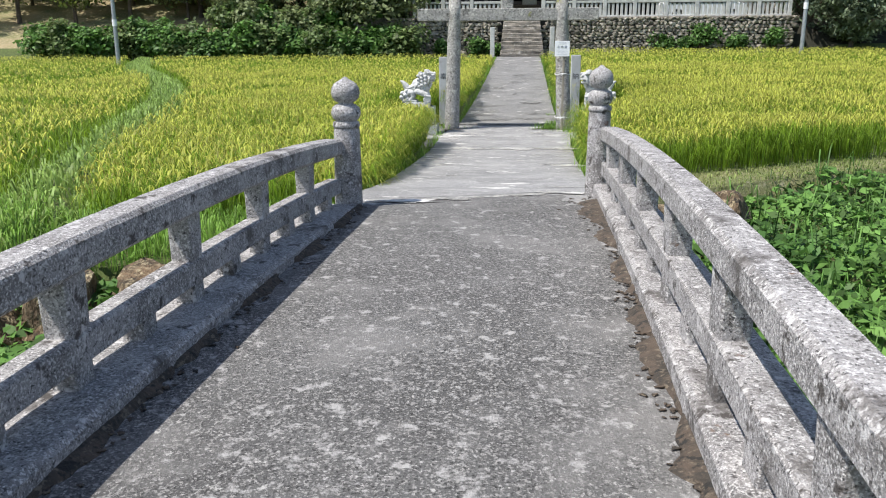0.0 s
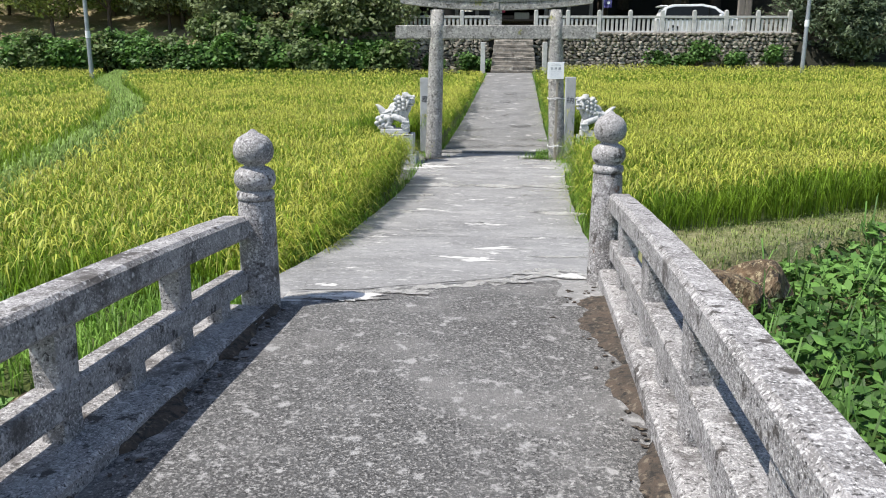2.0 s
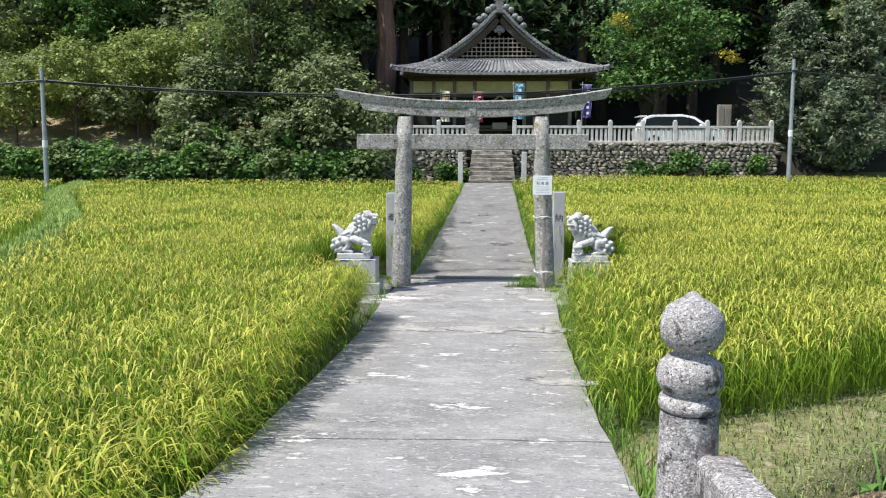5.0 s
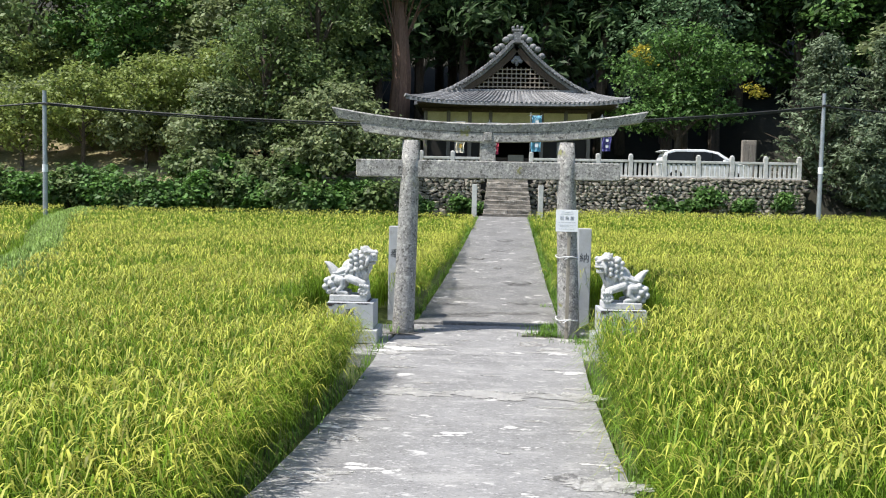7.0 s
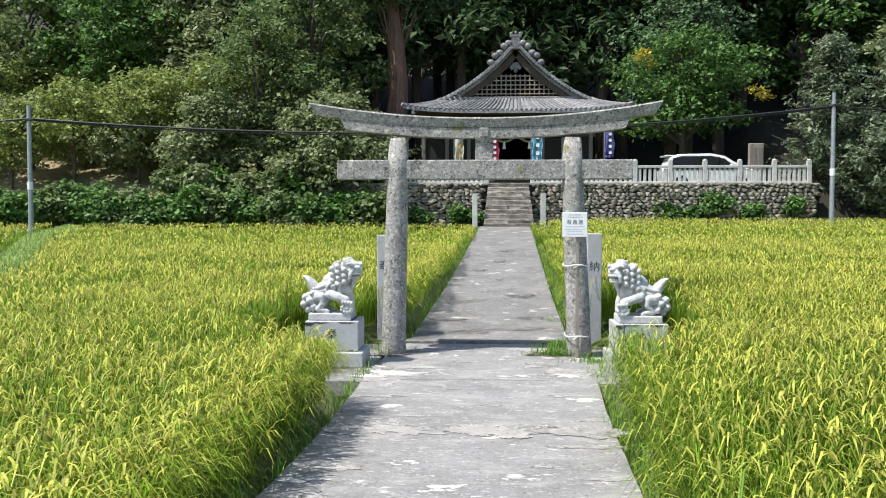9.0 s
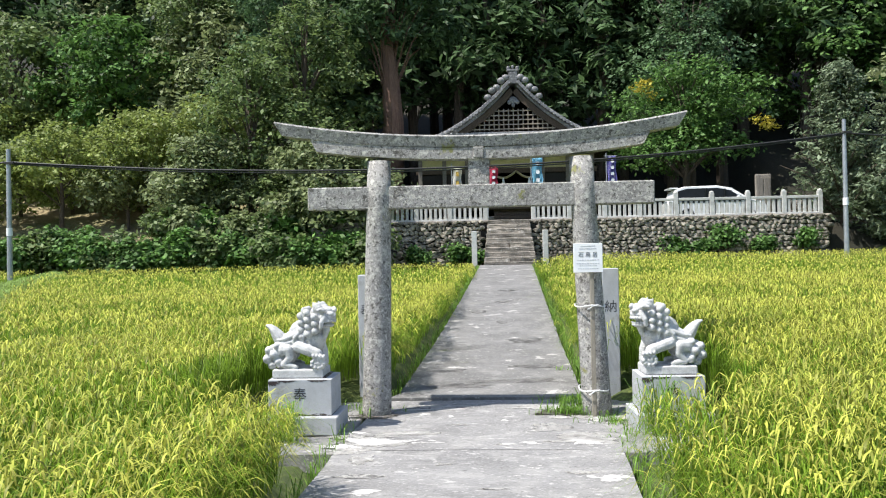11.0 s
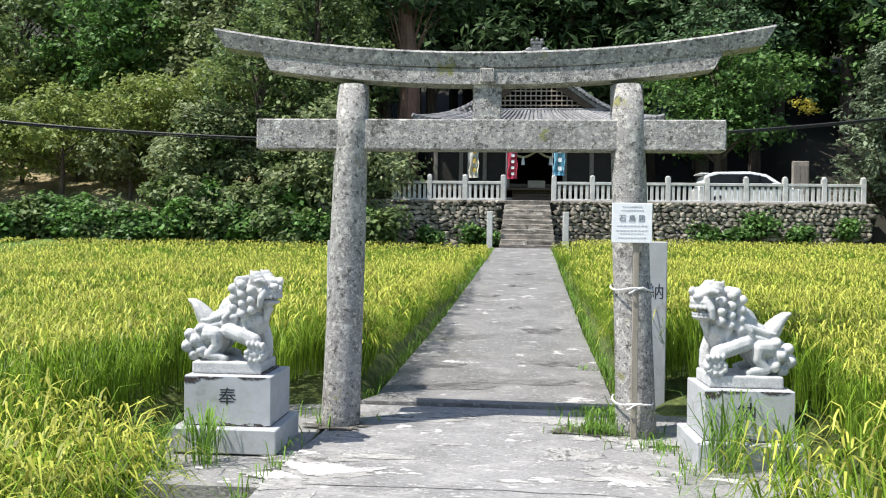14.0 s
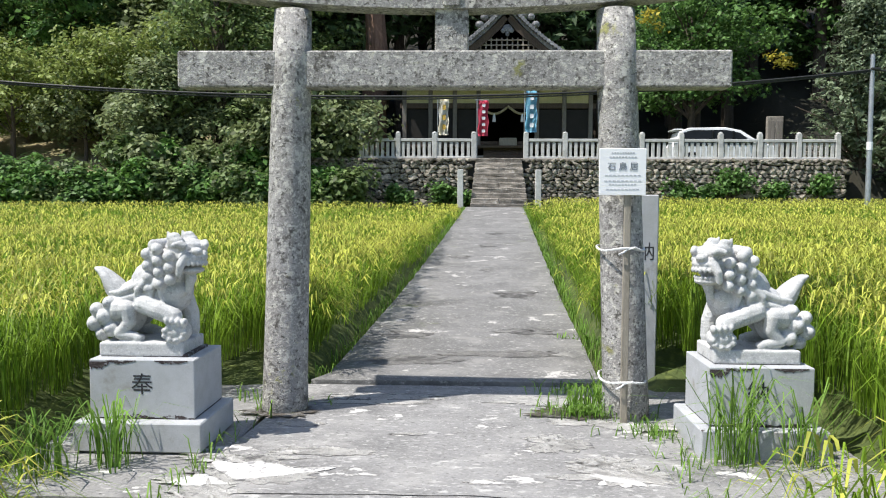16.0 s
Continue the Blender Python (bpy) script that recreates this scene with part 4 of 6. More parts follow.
ZS = [4.95, 5.15, 5.5, 6.1, 7.0, 7.9, 8.8]
for sgn in (-1, 1):
    bm = bmesh.new()
    cols = []
    for y in (-0.5, 9.5):
        cols.append([(bm.verts.new((sgn * roof_x(z), y, z)), bm.verts.new((sgn * roof_x(z), y, z - 0.22))) for z in ZS])
    a, b = cols
    for i in range(len(ZS) - 1):
        for j in (0, 1):
            bm.faces.new((a[i][j], a[i + 1][j], b[i + 1][j], b[i][j]))
        bm.faces.new((a[i][0], a[i + 1][0], a[i + 1][1], a[i][1]))
    bmesh.ops.recalc_face_normals(bm, faces=bm.faces)
    part("roof_slope", bm, TILE, hall)
    # verge tiles along the front edge of the gable
    for i in range(26):
        f = i / 25
        z = 5.2 + f * 3.5
        x = sgn * roof_x(z)
        bm = bmesh.new()
        bmesh.ops.create_cone(bm, cap_ends=True, segments=8, radius1=0.11, radius2=0.11, depth=0.5, matrix=Matrix.Translation((x, -0.6, z + 0.1)) @ Matrix.Rotation(math.pi / 2, 4, 'X'))
        part("verge_tile", bm, TILE, hall)
    # bargeboard
    secs = []
    for z in [5.25 + 0.3 * k for k in range(12)]:
        x = roof_x(z) - 0.25
        secs.append([(sgn * x, -0.42, z - 0.05), (sgn * x, -0.34, z - 0.05), (sgn * max(0.0, x - 0.28), -0.34, z - 0.3), (sgn * max(0.0, x - 0.28), -0.42, z - 0.3)])
    part("bargeboard", sweep(secs), WOOD, hall)
    # descending ridge from gable foot to eave corner
    pts = [(sgn * 4.7, -0.55, 5.6), (sgn * 5.4, -1.0, 5.28), (sgn * 6.1, -1.5, 5.08), (sgn * 6.75, -1.95, 5.05), (sgn * 7.05, -2.15, 5.14)]
    part("hip_ridge", tube(pts, [0.17, 0.17, 0.16, 0.15, 0.12], 8), TILE, hall)
    pts = [(sgn * roof_x(z), -0.3, z + 0.14) for z in (5.4, 5.8, 6.4, 7.2, 8.0, 8.7)]
    part("verge_ridge", tube(pts, 0.15, 8), TILE, hall)
# front skirt roof with rows of tiles
def skirt(x, f):
    """Point on the front skirt: x across at the eave, f from eave to gable foot."""
    top = max(-4.35, min(4.35, x * 0.63))
    rise = 0.34 * abs(x / 7.0) ** 4
    return Vector((x + (top - x) * f, -2.15 + 1.75 * f, EV + rise * (1 - f) + 0.95 * f ** 1.25))


bm = bmesh.new()
grid = [[(bm.verts.new(skirt(-7.0 + 14.0 * i / 28, j / 5)), bm.verts.new(skirt(-7.0 + 14.0 * i / 28, j / 5) - Vector((0, 0, 0.16)))) for j in range(6)] for i in range(29)]
for i in range(28):
    for j in range(5):
        for k in (0, 1):
            bm.faces.new((grid[i][j][k], grid[i + 1][j][k], grid[i + 1][j + 1][k], grid[i][j + 1][k]))
    bm.faces.new((grid[i][0][0], grid[i + 1][0][0], grid[i + 1][0][1], grid[i][0][1]))
bmesh.ops.recalc_face_normals(bm, faces=bm.faces)
part("skirt_roof", bm, TILE, hall)
for i in range(47):
    x = -6.9 + 13.8 * i / 46
    part("rib_tile", tube([skirt(x, f) + Vector((0, 0, 0.03)) for f in (0, 0.25, 0.5, 0.75, 1)], 0.085, 6), TILE, hall)
part("skirt_ridge", boxed((0, -0.42, 5.72), (8.7, 0.24, 0.16), 0.03), TILE, hall)
# gable face with lattice
GBOARD = material("brown gable board", (0.15, 0.11, 0.08), dark=(0.1, 0.075, 0.055), scale=3, fine=20, bump=0.2)
bm = bmesh.new()
vs = [bm.verts.new(p) for p in ((-4.0, -0.2, 5.6), (4.0, -0.2, 5.6), (2.0, -0.2, 6.95), (0, -0.2, 8.6), (-2.0, -0.2, 6.95))]
bm.faces.new(vs)
bmesh.ops.solidify(bm, geom=bm.faces[:], thickness=0.1)
part("gable_board", bm, GBOARD, hall)
LAT = material("grey gable lattice", (0.34, 0.29, 0.23), dark=(0.22, 0.18, 0.14), scale=3, fine=20, bump=0.2)
for i in range(19):
    x = -2.7 + 0.3 * i
    top = min(7.25, lerp(abs(x), [0, 2.0, 4.0], [8.3, 6.75, 5.7]))
    if top > 6.0:
        part("lattice_bar", boxed((x, -0.27, (5.9 + top) / 2), (0.07, 0.05, top - 5.9), 0.0), LAT, hall)
for k in range(5):
    z = 6.0 + 0.28 * k
    hw = lerp(z, [5.7, 6.75, 8.3], [3.3, 1.9, 0.1])
    part("lattice_bar", boxed((0, -0.3, z), (2 * hw, 0.04, 0.06), 0.0), LAT, hall)
# hanging gable ornament and ridge-end ornament
bm = bmesh.new()
ellipsoid(bm, (0, -0.46, 7.75), (0.26, 0.06, 0.22))
ellipsoid(bm, (-0.24, -0.46, 7.62), (0.14, 0.06, 0.14))
ellipsoid(bm, (0.24, -0.46, 7.62), (0.14, 0.06, 0.14))
ellipsoid(bm, (0, -0.46, 7.45), (0.12, 0.06, 0.16))
part("gable_pendant", bm, TILE, hall, "carved grey pendant")
bm = bmesh.new()
box(bm, (0, -0.5, 9.1), (0.55, 0.4, 0.75), 0.05)
box(bm, (0, -0.5, 9.55), (0.75, 0.4, 0.16), 0.04)
for sx in (-1, 1):
    ellipsoid(bm, (sx * 0.28, -0.5, 9.72), (0.12, 0.12, 0.13))
    for k in range(5):
        scroll = bmesh.new()
        ellipsoid(scroll, (sx * (0.45 + 0.28 * k), -0.62, 9.12 - 0.3 * k + 0.12 * (k % 2)), (0.24, 0.18, 0.2))
        part("ridge_scroll", scroll, TILE, hall)
ellipsoid(bm, (0, -0.5, 9.78), (0.1, 0.1, 0.13))
part("ridge_ornament", bm, TILE, hall, "scrolled grey ridge-end tile")
part("main_ridge", boxed((0, 4.6, 9.0), (0.4, 9.9, 0.5), 0.08), TILE, hall)

# offering box, rope
bm = boxed((SX + 0.1, 53.9, 4.98), (1.0, 0.5, 0.42), 0.02)
for k in range(7):
    box(bm, (SX + 0.1 - 0.42 + 0.14 * k, 53.9, 5.2), (0.05, 0.48, 0.05))
alone("offering_box", bm, STICK, "slatted wooden offering box on the hall floor", "box")
ROPE = material("straw rope", (0.4, 0.34, 0.2), scale=8, fine=60, bump=0.5)
rp = [(SX - 1.5 + 3.2 * i / 24, 53.8, 7.0 - 0.42 * math.sin(math.pi * ((i / 24 * 2) % 1.0)) ** 1.0 * 1.0) for i in range(25)]
rope = thing("straw_rope", (0, 0, 0), "thick twisted straw rope hung under the eave", "rope")
part("strand", tube(rp, 0.07, 8), ROPE, rope)
for i in (6, 18):
    part("tassel", tube([(rp[i][0], 53.78, rp[i][2]), (rp[i][0], 53.78, rp[i][2] - 0.45)], [0.05, 0.11], 8), WHITEP, rope)

# banners
def banner(x, z0, z1, w, mat, label, bars):
    b = thing("banner_flag", (x, 50.0, 3.6), label, "flag", "banners before the hall")
    part("pole", tube([(-w / 2 - 0.06, 0, 0), (-w / 2 - 0.06, 0, z1 - 3.4)], 0.025, 6), STEEL, b)
    part("arm", tube([(-w / 2 - 0.2, 0, z1 - 3.58), (w / 2 + 0.05, 0, z1 - 3.58)], 0.02, 6), STEEL, b)
    bm = bmesh.new()
    cols = []
    for i in range(9):
        u = i / 8
        cols.append([bm.verts.new((-w / 2 + w * u + 0.03 * math.sin(j * 1.3), 0.07 * math.sin(u * 7 + j * 0.6), (z1 - 3.6) - (z1 - z0) * j / 10)) for j in range(11)])
    for i in range(8):
        for j in range(10):
            bm.faces.new((cols[i][j], cols[i + 1][j], cols[i + 1][j + 1], cols[i][j + 1]))
    bmesh.ops.solidify(bm, geom=bm.faces[:], thickness=0.006)
    part("cloth", bm, mat, b, smooth=True)
    return b, [boxed((0.02, -0.1, (z1 - 3.6) - (z1 - z0) * (k + 0.8) / (bars + 0.6)), (w * 0.34, 0.02, (z1 - z0) / bars * 0.42), 0.03) for k in range(bars)]


CL_Y = material("yellow and white cloth", (0.75, 0.73, 0.66), dark=(0.7, 0.64, 0.45), scale=1.2, fine=9, bump=0.1)
CL_R = material("red cloth", (0.6, 0.06, 0.12), dark=(0.5, 0.04, 0.08), light=(0.7, 0.15, 0.2), scale=3, fine=20, bump=0.1)
CL_B = material("light blue cloth", (0.2, 0.5, 0.66), dark=(0.14, 0.42, 0.6), light=(0.5, 0.7, 0.78), scale=3, fine=14, bump=0.1)
CL_V = material("violet blue cloth", (0.14, 0.13, 0.42), dark=(0.1, 0.09, 0.33), light=(0.5, 0.5, 0.65), scale=3, fine=14, bump=0.1)
b, bm = banner(-1.25, 5.05, 6.9, 0.5, CL_Y, "white and yellow vertical banner flag on a pole", 3)
OCHRE = material("ochre print", (0.6, 0.4, 0.08), bump=0)
for mark in bm:
    part("print_mark", mark, OCHRE, b)
b, bm = banner(0.82, 5.0, 6.85, 0.52, CL_R, "red vertical banner flag with white print", 5)
for mark in bm:
    part("print_mark", mark, WHITEP, b)
b, bm = banner(3.33, 5.2, 7.35, 0.58, CL_B, "light blue vertical banner flag on a pole", 4)
for mark in bm:
    part("print_mark", mark, WHITEP, b)
b, bm = banner(7.55, 5.3, 7.3, 0.5, CL_V, "violet blue vertical banner flag with white print", 5)
for mark in bm:
    part("print_mark", mark, WHITEP, b)

# ---------------------------------------------------------------- parked white car
def car(x, y, z):
    c = thing("parked_car", (x, y, z), "white parked minivan behind the stone fence", "car")
    WHITE = material("white car paint", (0.8, 0.81, 0.82), dark=(0.78, 0.79, 0.8), scale=1, rough=0.25, bump=0)
    GLASS = material("dark car glass", (0.012, 0.014, 0.016), rough=0.35, sheen=0.25, bump=0)
    RUB = material("tyre rubber", (0.02, 0.02, 0.02), bump=0.1)
    prof = [(-2.3, 0.35), (-2.35, 0.9), (-2.2, 1.05), (-2.0, 1.55), (-1.6, 1.72), (0.0, 1.75), (0.7, 1.62), (1.55, 1.08), (2.2, 0.92), (2.35, 0.7), (2.35, 0.35)]
    secs = []
    for yy, k in ((-0.85, 0.0), (-0.78, 1.0), (0.78, 1.0), (0.85, 0.0)):
        secs.append([(px * (0.985 if k == 0 else 1), yy * (0.9 if pz > 1.2 else 1.0), pz - (0.03 if k == 0 and pz > 0.5 else 0)) for px, pz in prof])
    part("body", sweep(secs), WHITE, c)
    for sg in (-1, 1):
        part("side_glass", sweep([[(-2.0, sg * 0.79, 0.9), (-1.85, sg * 0.79, 1.5), (-1.45, sg * 0.79, 1.6), (0.0, sg * 0.79, 1.62), (0.6, sg * 0.79, 1.5), (1.35, sg * 0.79, 0.95)],
                                  [(-2.0, sg * 0.862, 0.9), (-1.88, sg * 0.8, 1.5), (-1.45, sg * 0.8, 1.61), (0.0, sg * 0.8, 1.63), (0.65, sg * 0.8, 1.5), (1.35, sg * 0.862, 0.95)]]), GLASS, c)
        for wx in (-1.45, 1.45):
            bm = bmesh.new()
            bmesh.ops.create_cone(bm, cap_ends=True, segments=20, radius1=0.33, radius2=0.33, depth=0.22, matrix=Matrix.Translation((wx, sg * 0.78, 0.33)) @ Matrix.Rotation(math.pi / 2, 4, 'X'))
            w = part("wheel", bm, RUB, c)
            bm = bmesh.new()
            bmesh.ops.create_cone(bm, cap_ends=True, segments=16, radius1=0.2, radius2=0.2, depth=0.24, matrix=Matrix.Translation((wx, sg * 0.78, 0.33)) @ Matrix.Rotation(math.pi / 2, 4, 'X'))
            part("rim", bm, STEEL, w)
        part("mirror", boxed((0.95, sg * 0.98, 1.15), (0.14, 0.2, 0.14), 0.03), WHITE, c)
    part("spoiler", boxed((-2.02, 0, 1.66), (0.42, 1.3, 0.05), 0.02), WHITE, c)
    for wx in (-0.55, 0.35):
        for sg in (-1, 1):
            part("window_pillar", boxed((wx, sg * 0.83, 1.25), (0.07, 0.09, 0.66), 0.01, Matrix.Rotation(sg * -0.1, 3, 'X')), GLASS, c)
    part("windscreen", sweep([[(0.72, -0.7, 1.6), (1.5, -0.72, 1.1), (1.52, -0.72, 1.11), (0.74, -0.7, 1.62)], [(0.72, 0.7, 1.6), (1.5, 0.72, 1.1), (1.52, 0.72, 1.11), (0.74, 0.7, 1.62)]]), GLASS, c)
    return c


cobj = car(13.75, 52.0, 3.5)
cobj.scale = (1.2, 1.1, 1.2)
bd = thing("stone_tablet", (16.8, 52.4, 3.6), "grey upright stone tablet with plain inset panels", "tablet")
part("slab", boxed((0, 0, 1.35), (0.9, 0.2, 2.7), 0.03), STEP, bd)
for k in (-1, 1):
    # darker COLUMN grey on these panels: tree shade put into the colour
    part("panel", boxed((k * 0.21, -0.11, 1.9), (0.36, 0.04, 1.1), 0.01), COLUMN, bd)

lw = thing("low_stone_wall", (19.0, 51.6, 3.55), "low wall of pale stacked stones beside the tablet", "wall")
g = random.Random(21)
for row in range(4):
    x = -1.3 + 0.15 * (row % 2)
    while x < 1.3:
        w = g.uniform(0.35, 0.65)
        bm = boxed((x + w / 2, g.uniform(-0.04, 0.04), 0.15 + 0.27 * row), (w - 0.03, 0.45, 0.26), 0.05)
        part("stone", bm, STEP, lw)
        x += w

# ---------------------------------------------------------------- utility poles and cables
for x, y, zb, zt, nm in ((17.26, 42.94, 1.3, 7.9, "r"), (-20.5, 38.36, 0.5, 6.85, "l")):
    p = thing("utility_pole", (x, y, zb), "slim galvanised grey steel utility pole in the paddy", "pole", "utility poles")
    part("shaft", tube([(0, 0, -0.4), (0, 0, zt - zb)], [0.12, 0.09], 12), STEEL, p)
    part("tag", lathe([(0.125, 0), (0.125, 0.35)], 12, (0, 0, 2.55)), WHITEP, p, "pale warning band")
    part("bracket", boxed((0.1, -0.1, zt - zb - 0.62), (0.4, 0.12, 0.1), 0.01), CABLE, p)
wires = thing("overhead_cables", (0, 0, 0), "black overhead cables sagging between the poles", "cable")
P1, P2 = Vector((-20.5, 38.36, 6.28)), Vector((17.26, 42.94, 7.25))
for dz, sag, r in ((0, 0.95, 0.045), (-0.07, 0.98, 0.03)):
    pts = [tuple(P1.lerp(P2, i / 40) - Vector((0, 0, 4 * sag * (i / 40) * (1 - i / 40) - dz))) for i in range(41)]
    part("cable", tube(pts, r, 6), CABLE, wires)
for a, b in ((P1, Vector((-60, 36, 6.4))), (P2, Vector((60, 48, 8.2)))):
    part("cable", tube([tuple(a.lerp(b, i / 20) - Vector((0, 0, 4 * 1.0 * (i / 20) * (1 - i / 20)))) for i in range(21)], 0.04, 6), CABLE, wires)

# ---------------------------------------------------------------- sign on the gate pillar, dedication posts
sign = thing("notice_sign", (1.285, 14.27, -0.08), "white notice board on a wooden stake tied to the pillar", "sign")
part("stake", boxed((0.065, 0.0, 0.95), (0.05, 0.03, 1.95), 0.004), STICK, sign)
part("board", boxed((0.02, -0.03, 1.84), (0.335, 0.012, 0.335), 0.003), WHITEP, sign)
label_text("石 鳥 居", 0.062, (0.02, -0.0385, 1.875), GREYINK, sign)
bm = bmesh.new()
for z, w in ((1.975, 0.17), (1.945, 0.2), (1.815, 0.26), (1.775, 0.27), (1.75, 0.2), (1.715, 0.24)):
    n = 9
    for k in range(n):
        box(bm, (0.02 - w / 2 + w * (k + 0.5) / n, -0.0375, z), (w / n * 0.7, 0.002, 0.008))
tagged(part("small_print", bm, FAINT, sign, "rows of small grey print"), kind="stuff")
for z in (0.3, 1.28):
    bm = bmesh.new()
    pts = [(0.1 - 0.03 * z + 0.172 * math.cos(a), 0.225 + 0.255 * math.sin(a), z + 0.012 * math.sin(3 * a)) for a in [2 * math.pi * k / 24 for k in range(25)]]
    tube(pts, 0.009, 6, bm)
    tube([(0.065, -0.025, z), (0.12, -0.04, z + 0.02), (0.15, -0.03, z + 0.005)], 0.007, 5, bm)
    tube([(0.065, -0.025, z), (0.03, -0.045, z - 0.02), (0.0, -0.04, z - 0.035)], 0.007, 5, bm)
    part("tie_cord", bm, CORD, sign, "white plastic cord")
for x, y, h, ch in ((1.76, 15.6, 1.71, "no"), (-1.46, 15.6, 1.68, "ho")):
    p = thing("dedication_post", (x, y, -0.15), "tall square granite dedication post behind the gate", "post", "dedication posts")
    part("shaft", boxed((0, 0, h / 2), (0.22, 0.2, h + 0.1), 0.01), BLOCK, p)
    label_text(KANJI[ch], 0.17, (0.0, -0.101, 1.25), INK, p, "carved_character")

# ---------------------------------------------------------------- blades of rice and grass
rng = np.random.default_rng(7)
TRI5 = np.array([[0, 1, 3], [0, 3, 2], [2, 3, 4]])


def blades(base, height, lean, width, droop, heading):
    """Bent blades: base (n,3), height, outward lean, width, droop of the tip, heading; all arrays of n."""
    n = len(base)
    d = np.stack([np.cos(heading), np.sin(heading), np.zeros(n)], 1)
    s = np.stack([-np.sin(heading), np.cos(heading), np.zeros(n)], 1) * (width / 2)[:, None]
    up = np.array([0, 0, 1.0])
    mid = base + d * (lean * 0.35)[:, None] + up * (height * 0.72)[:, None]
    tip = base + d * lean[:, None] + up * (height * (1 - droop))[:, None]
    v = np.stack([base - s * 0.7, base + s * 0.7, mid - s, mid + s, tip], 1).reshape(-1, 3)
    f = (np.arange(n)[:, None, None] * 5 + TRI5[None]).reshape(-1, 3)
    return v, f


TRI7 = np.array([[0, 1, 3], [0, 3, 2], [2, 3, 5], [2, 5, 4], [4, 5, 6]])


def arched(base, height, lean, width, droop, heading):
    """Longer blades in three spans that arch over to their tips."""
    n = len(base)
    d = np.stack([np.cos(heading), np.sin(heading), np.zeros(n)], 1)
    s = np.stack([-np.sin(heading), np.cos(heading), np.zeros(n)], 1) * (width / 2)[:, None]
    up = np.array([0, 0, 1.0])
    low = base + d * (lean * 0.16)[:, None] + up * (height * 0.55)[:, None]
    top = base + d * (lean * 0.5)[:, None] + up * (height * (0.94 - 0.12 * droop))[:, None]
    tip = base + d * lean[:, None] + up * (height * (1 - droop))[:, None]
    v = np.stack([base - s * 0.7, base + s * 0.7, low - s, low + s, top - s * 0.85, top + s * 0.85, tip], 1).reshape(-1, 3)
    f = (np.arange(n)[:, None, None] * 7 + TRI7[None]).reshape(-1, 3)
    return v, f


PLx = np.vectorize(lambda y: lerp(y, PL_Y, PL_X))
PRx = np.vectorize(lambda y: lerp(y, PR_Y, PR_X))
fz = np.vectorize(field_z)


def rice_hills(x0, x1, y0, y1, d):
    X, Y = np.meshgrid(np.arange(x0, x1, d), np.arange(y0, y1, d))
    X, Y = X.ravel() + rng.uniform(-d * 0.3, d * 0.3, X.size), Y.ravel() + rng.uniform(-d * 0.3, d * 0.3, X.size)
    left = X < 0.2
    ok = np.where(left, X < PLx(Y) - 0.17, X > PRx(Y) + 0.15)
    ok &= np.where(left, Y > 3.35 + 0.32 * (np.maximum(X, -4.4) + 2) + np.where(X < -4.4, 0.15 * (X + 4.4), 0), Y > 5.3 + 0.5 * X)
    ok &= np.where(left, Y < 43.6, Y < 46.0)
    lv = np.interp(Y, LEV_Y, LEV_X)
    ok &= ~((np.abs(X - lv) < 0.42 + 0.01 * Y) & left)
    ok &= ~((X > -2.7) & (X < 0) & (Y > 11.5 + 0.4 * np.maximum(0, -1.7 - X)) & (Y < np.where(X > -1.85, 15.55, 14.7)))
    ok &= ~((X > 0) & (X < np.where(Y < 13.3, np.where(Y > 11.6, 2.6, 2.0), 2.75)) & (Y > 11.2) & (Y < np.where(X < 2.1, 15.6, 14.8)))
    ok &= ~((X > -0.9) & (X < 3.9) & (Y > 43.2))
    ok &= np.hypot(X + 20.5, Y - 38.36) > 0.4
    return X[ok], Y[ok]


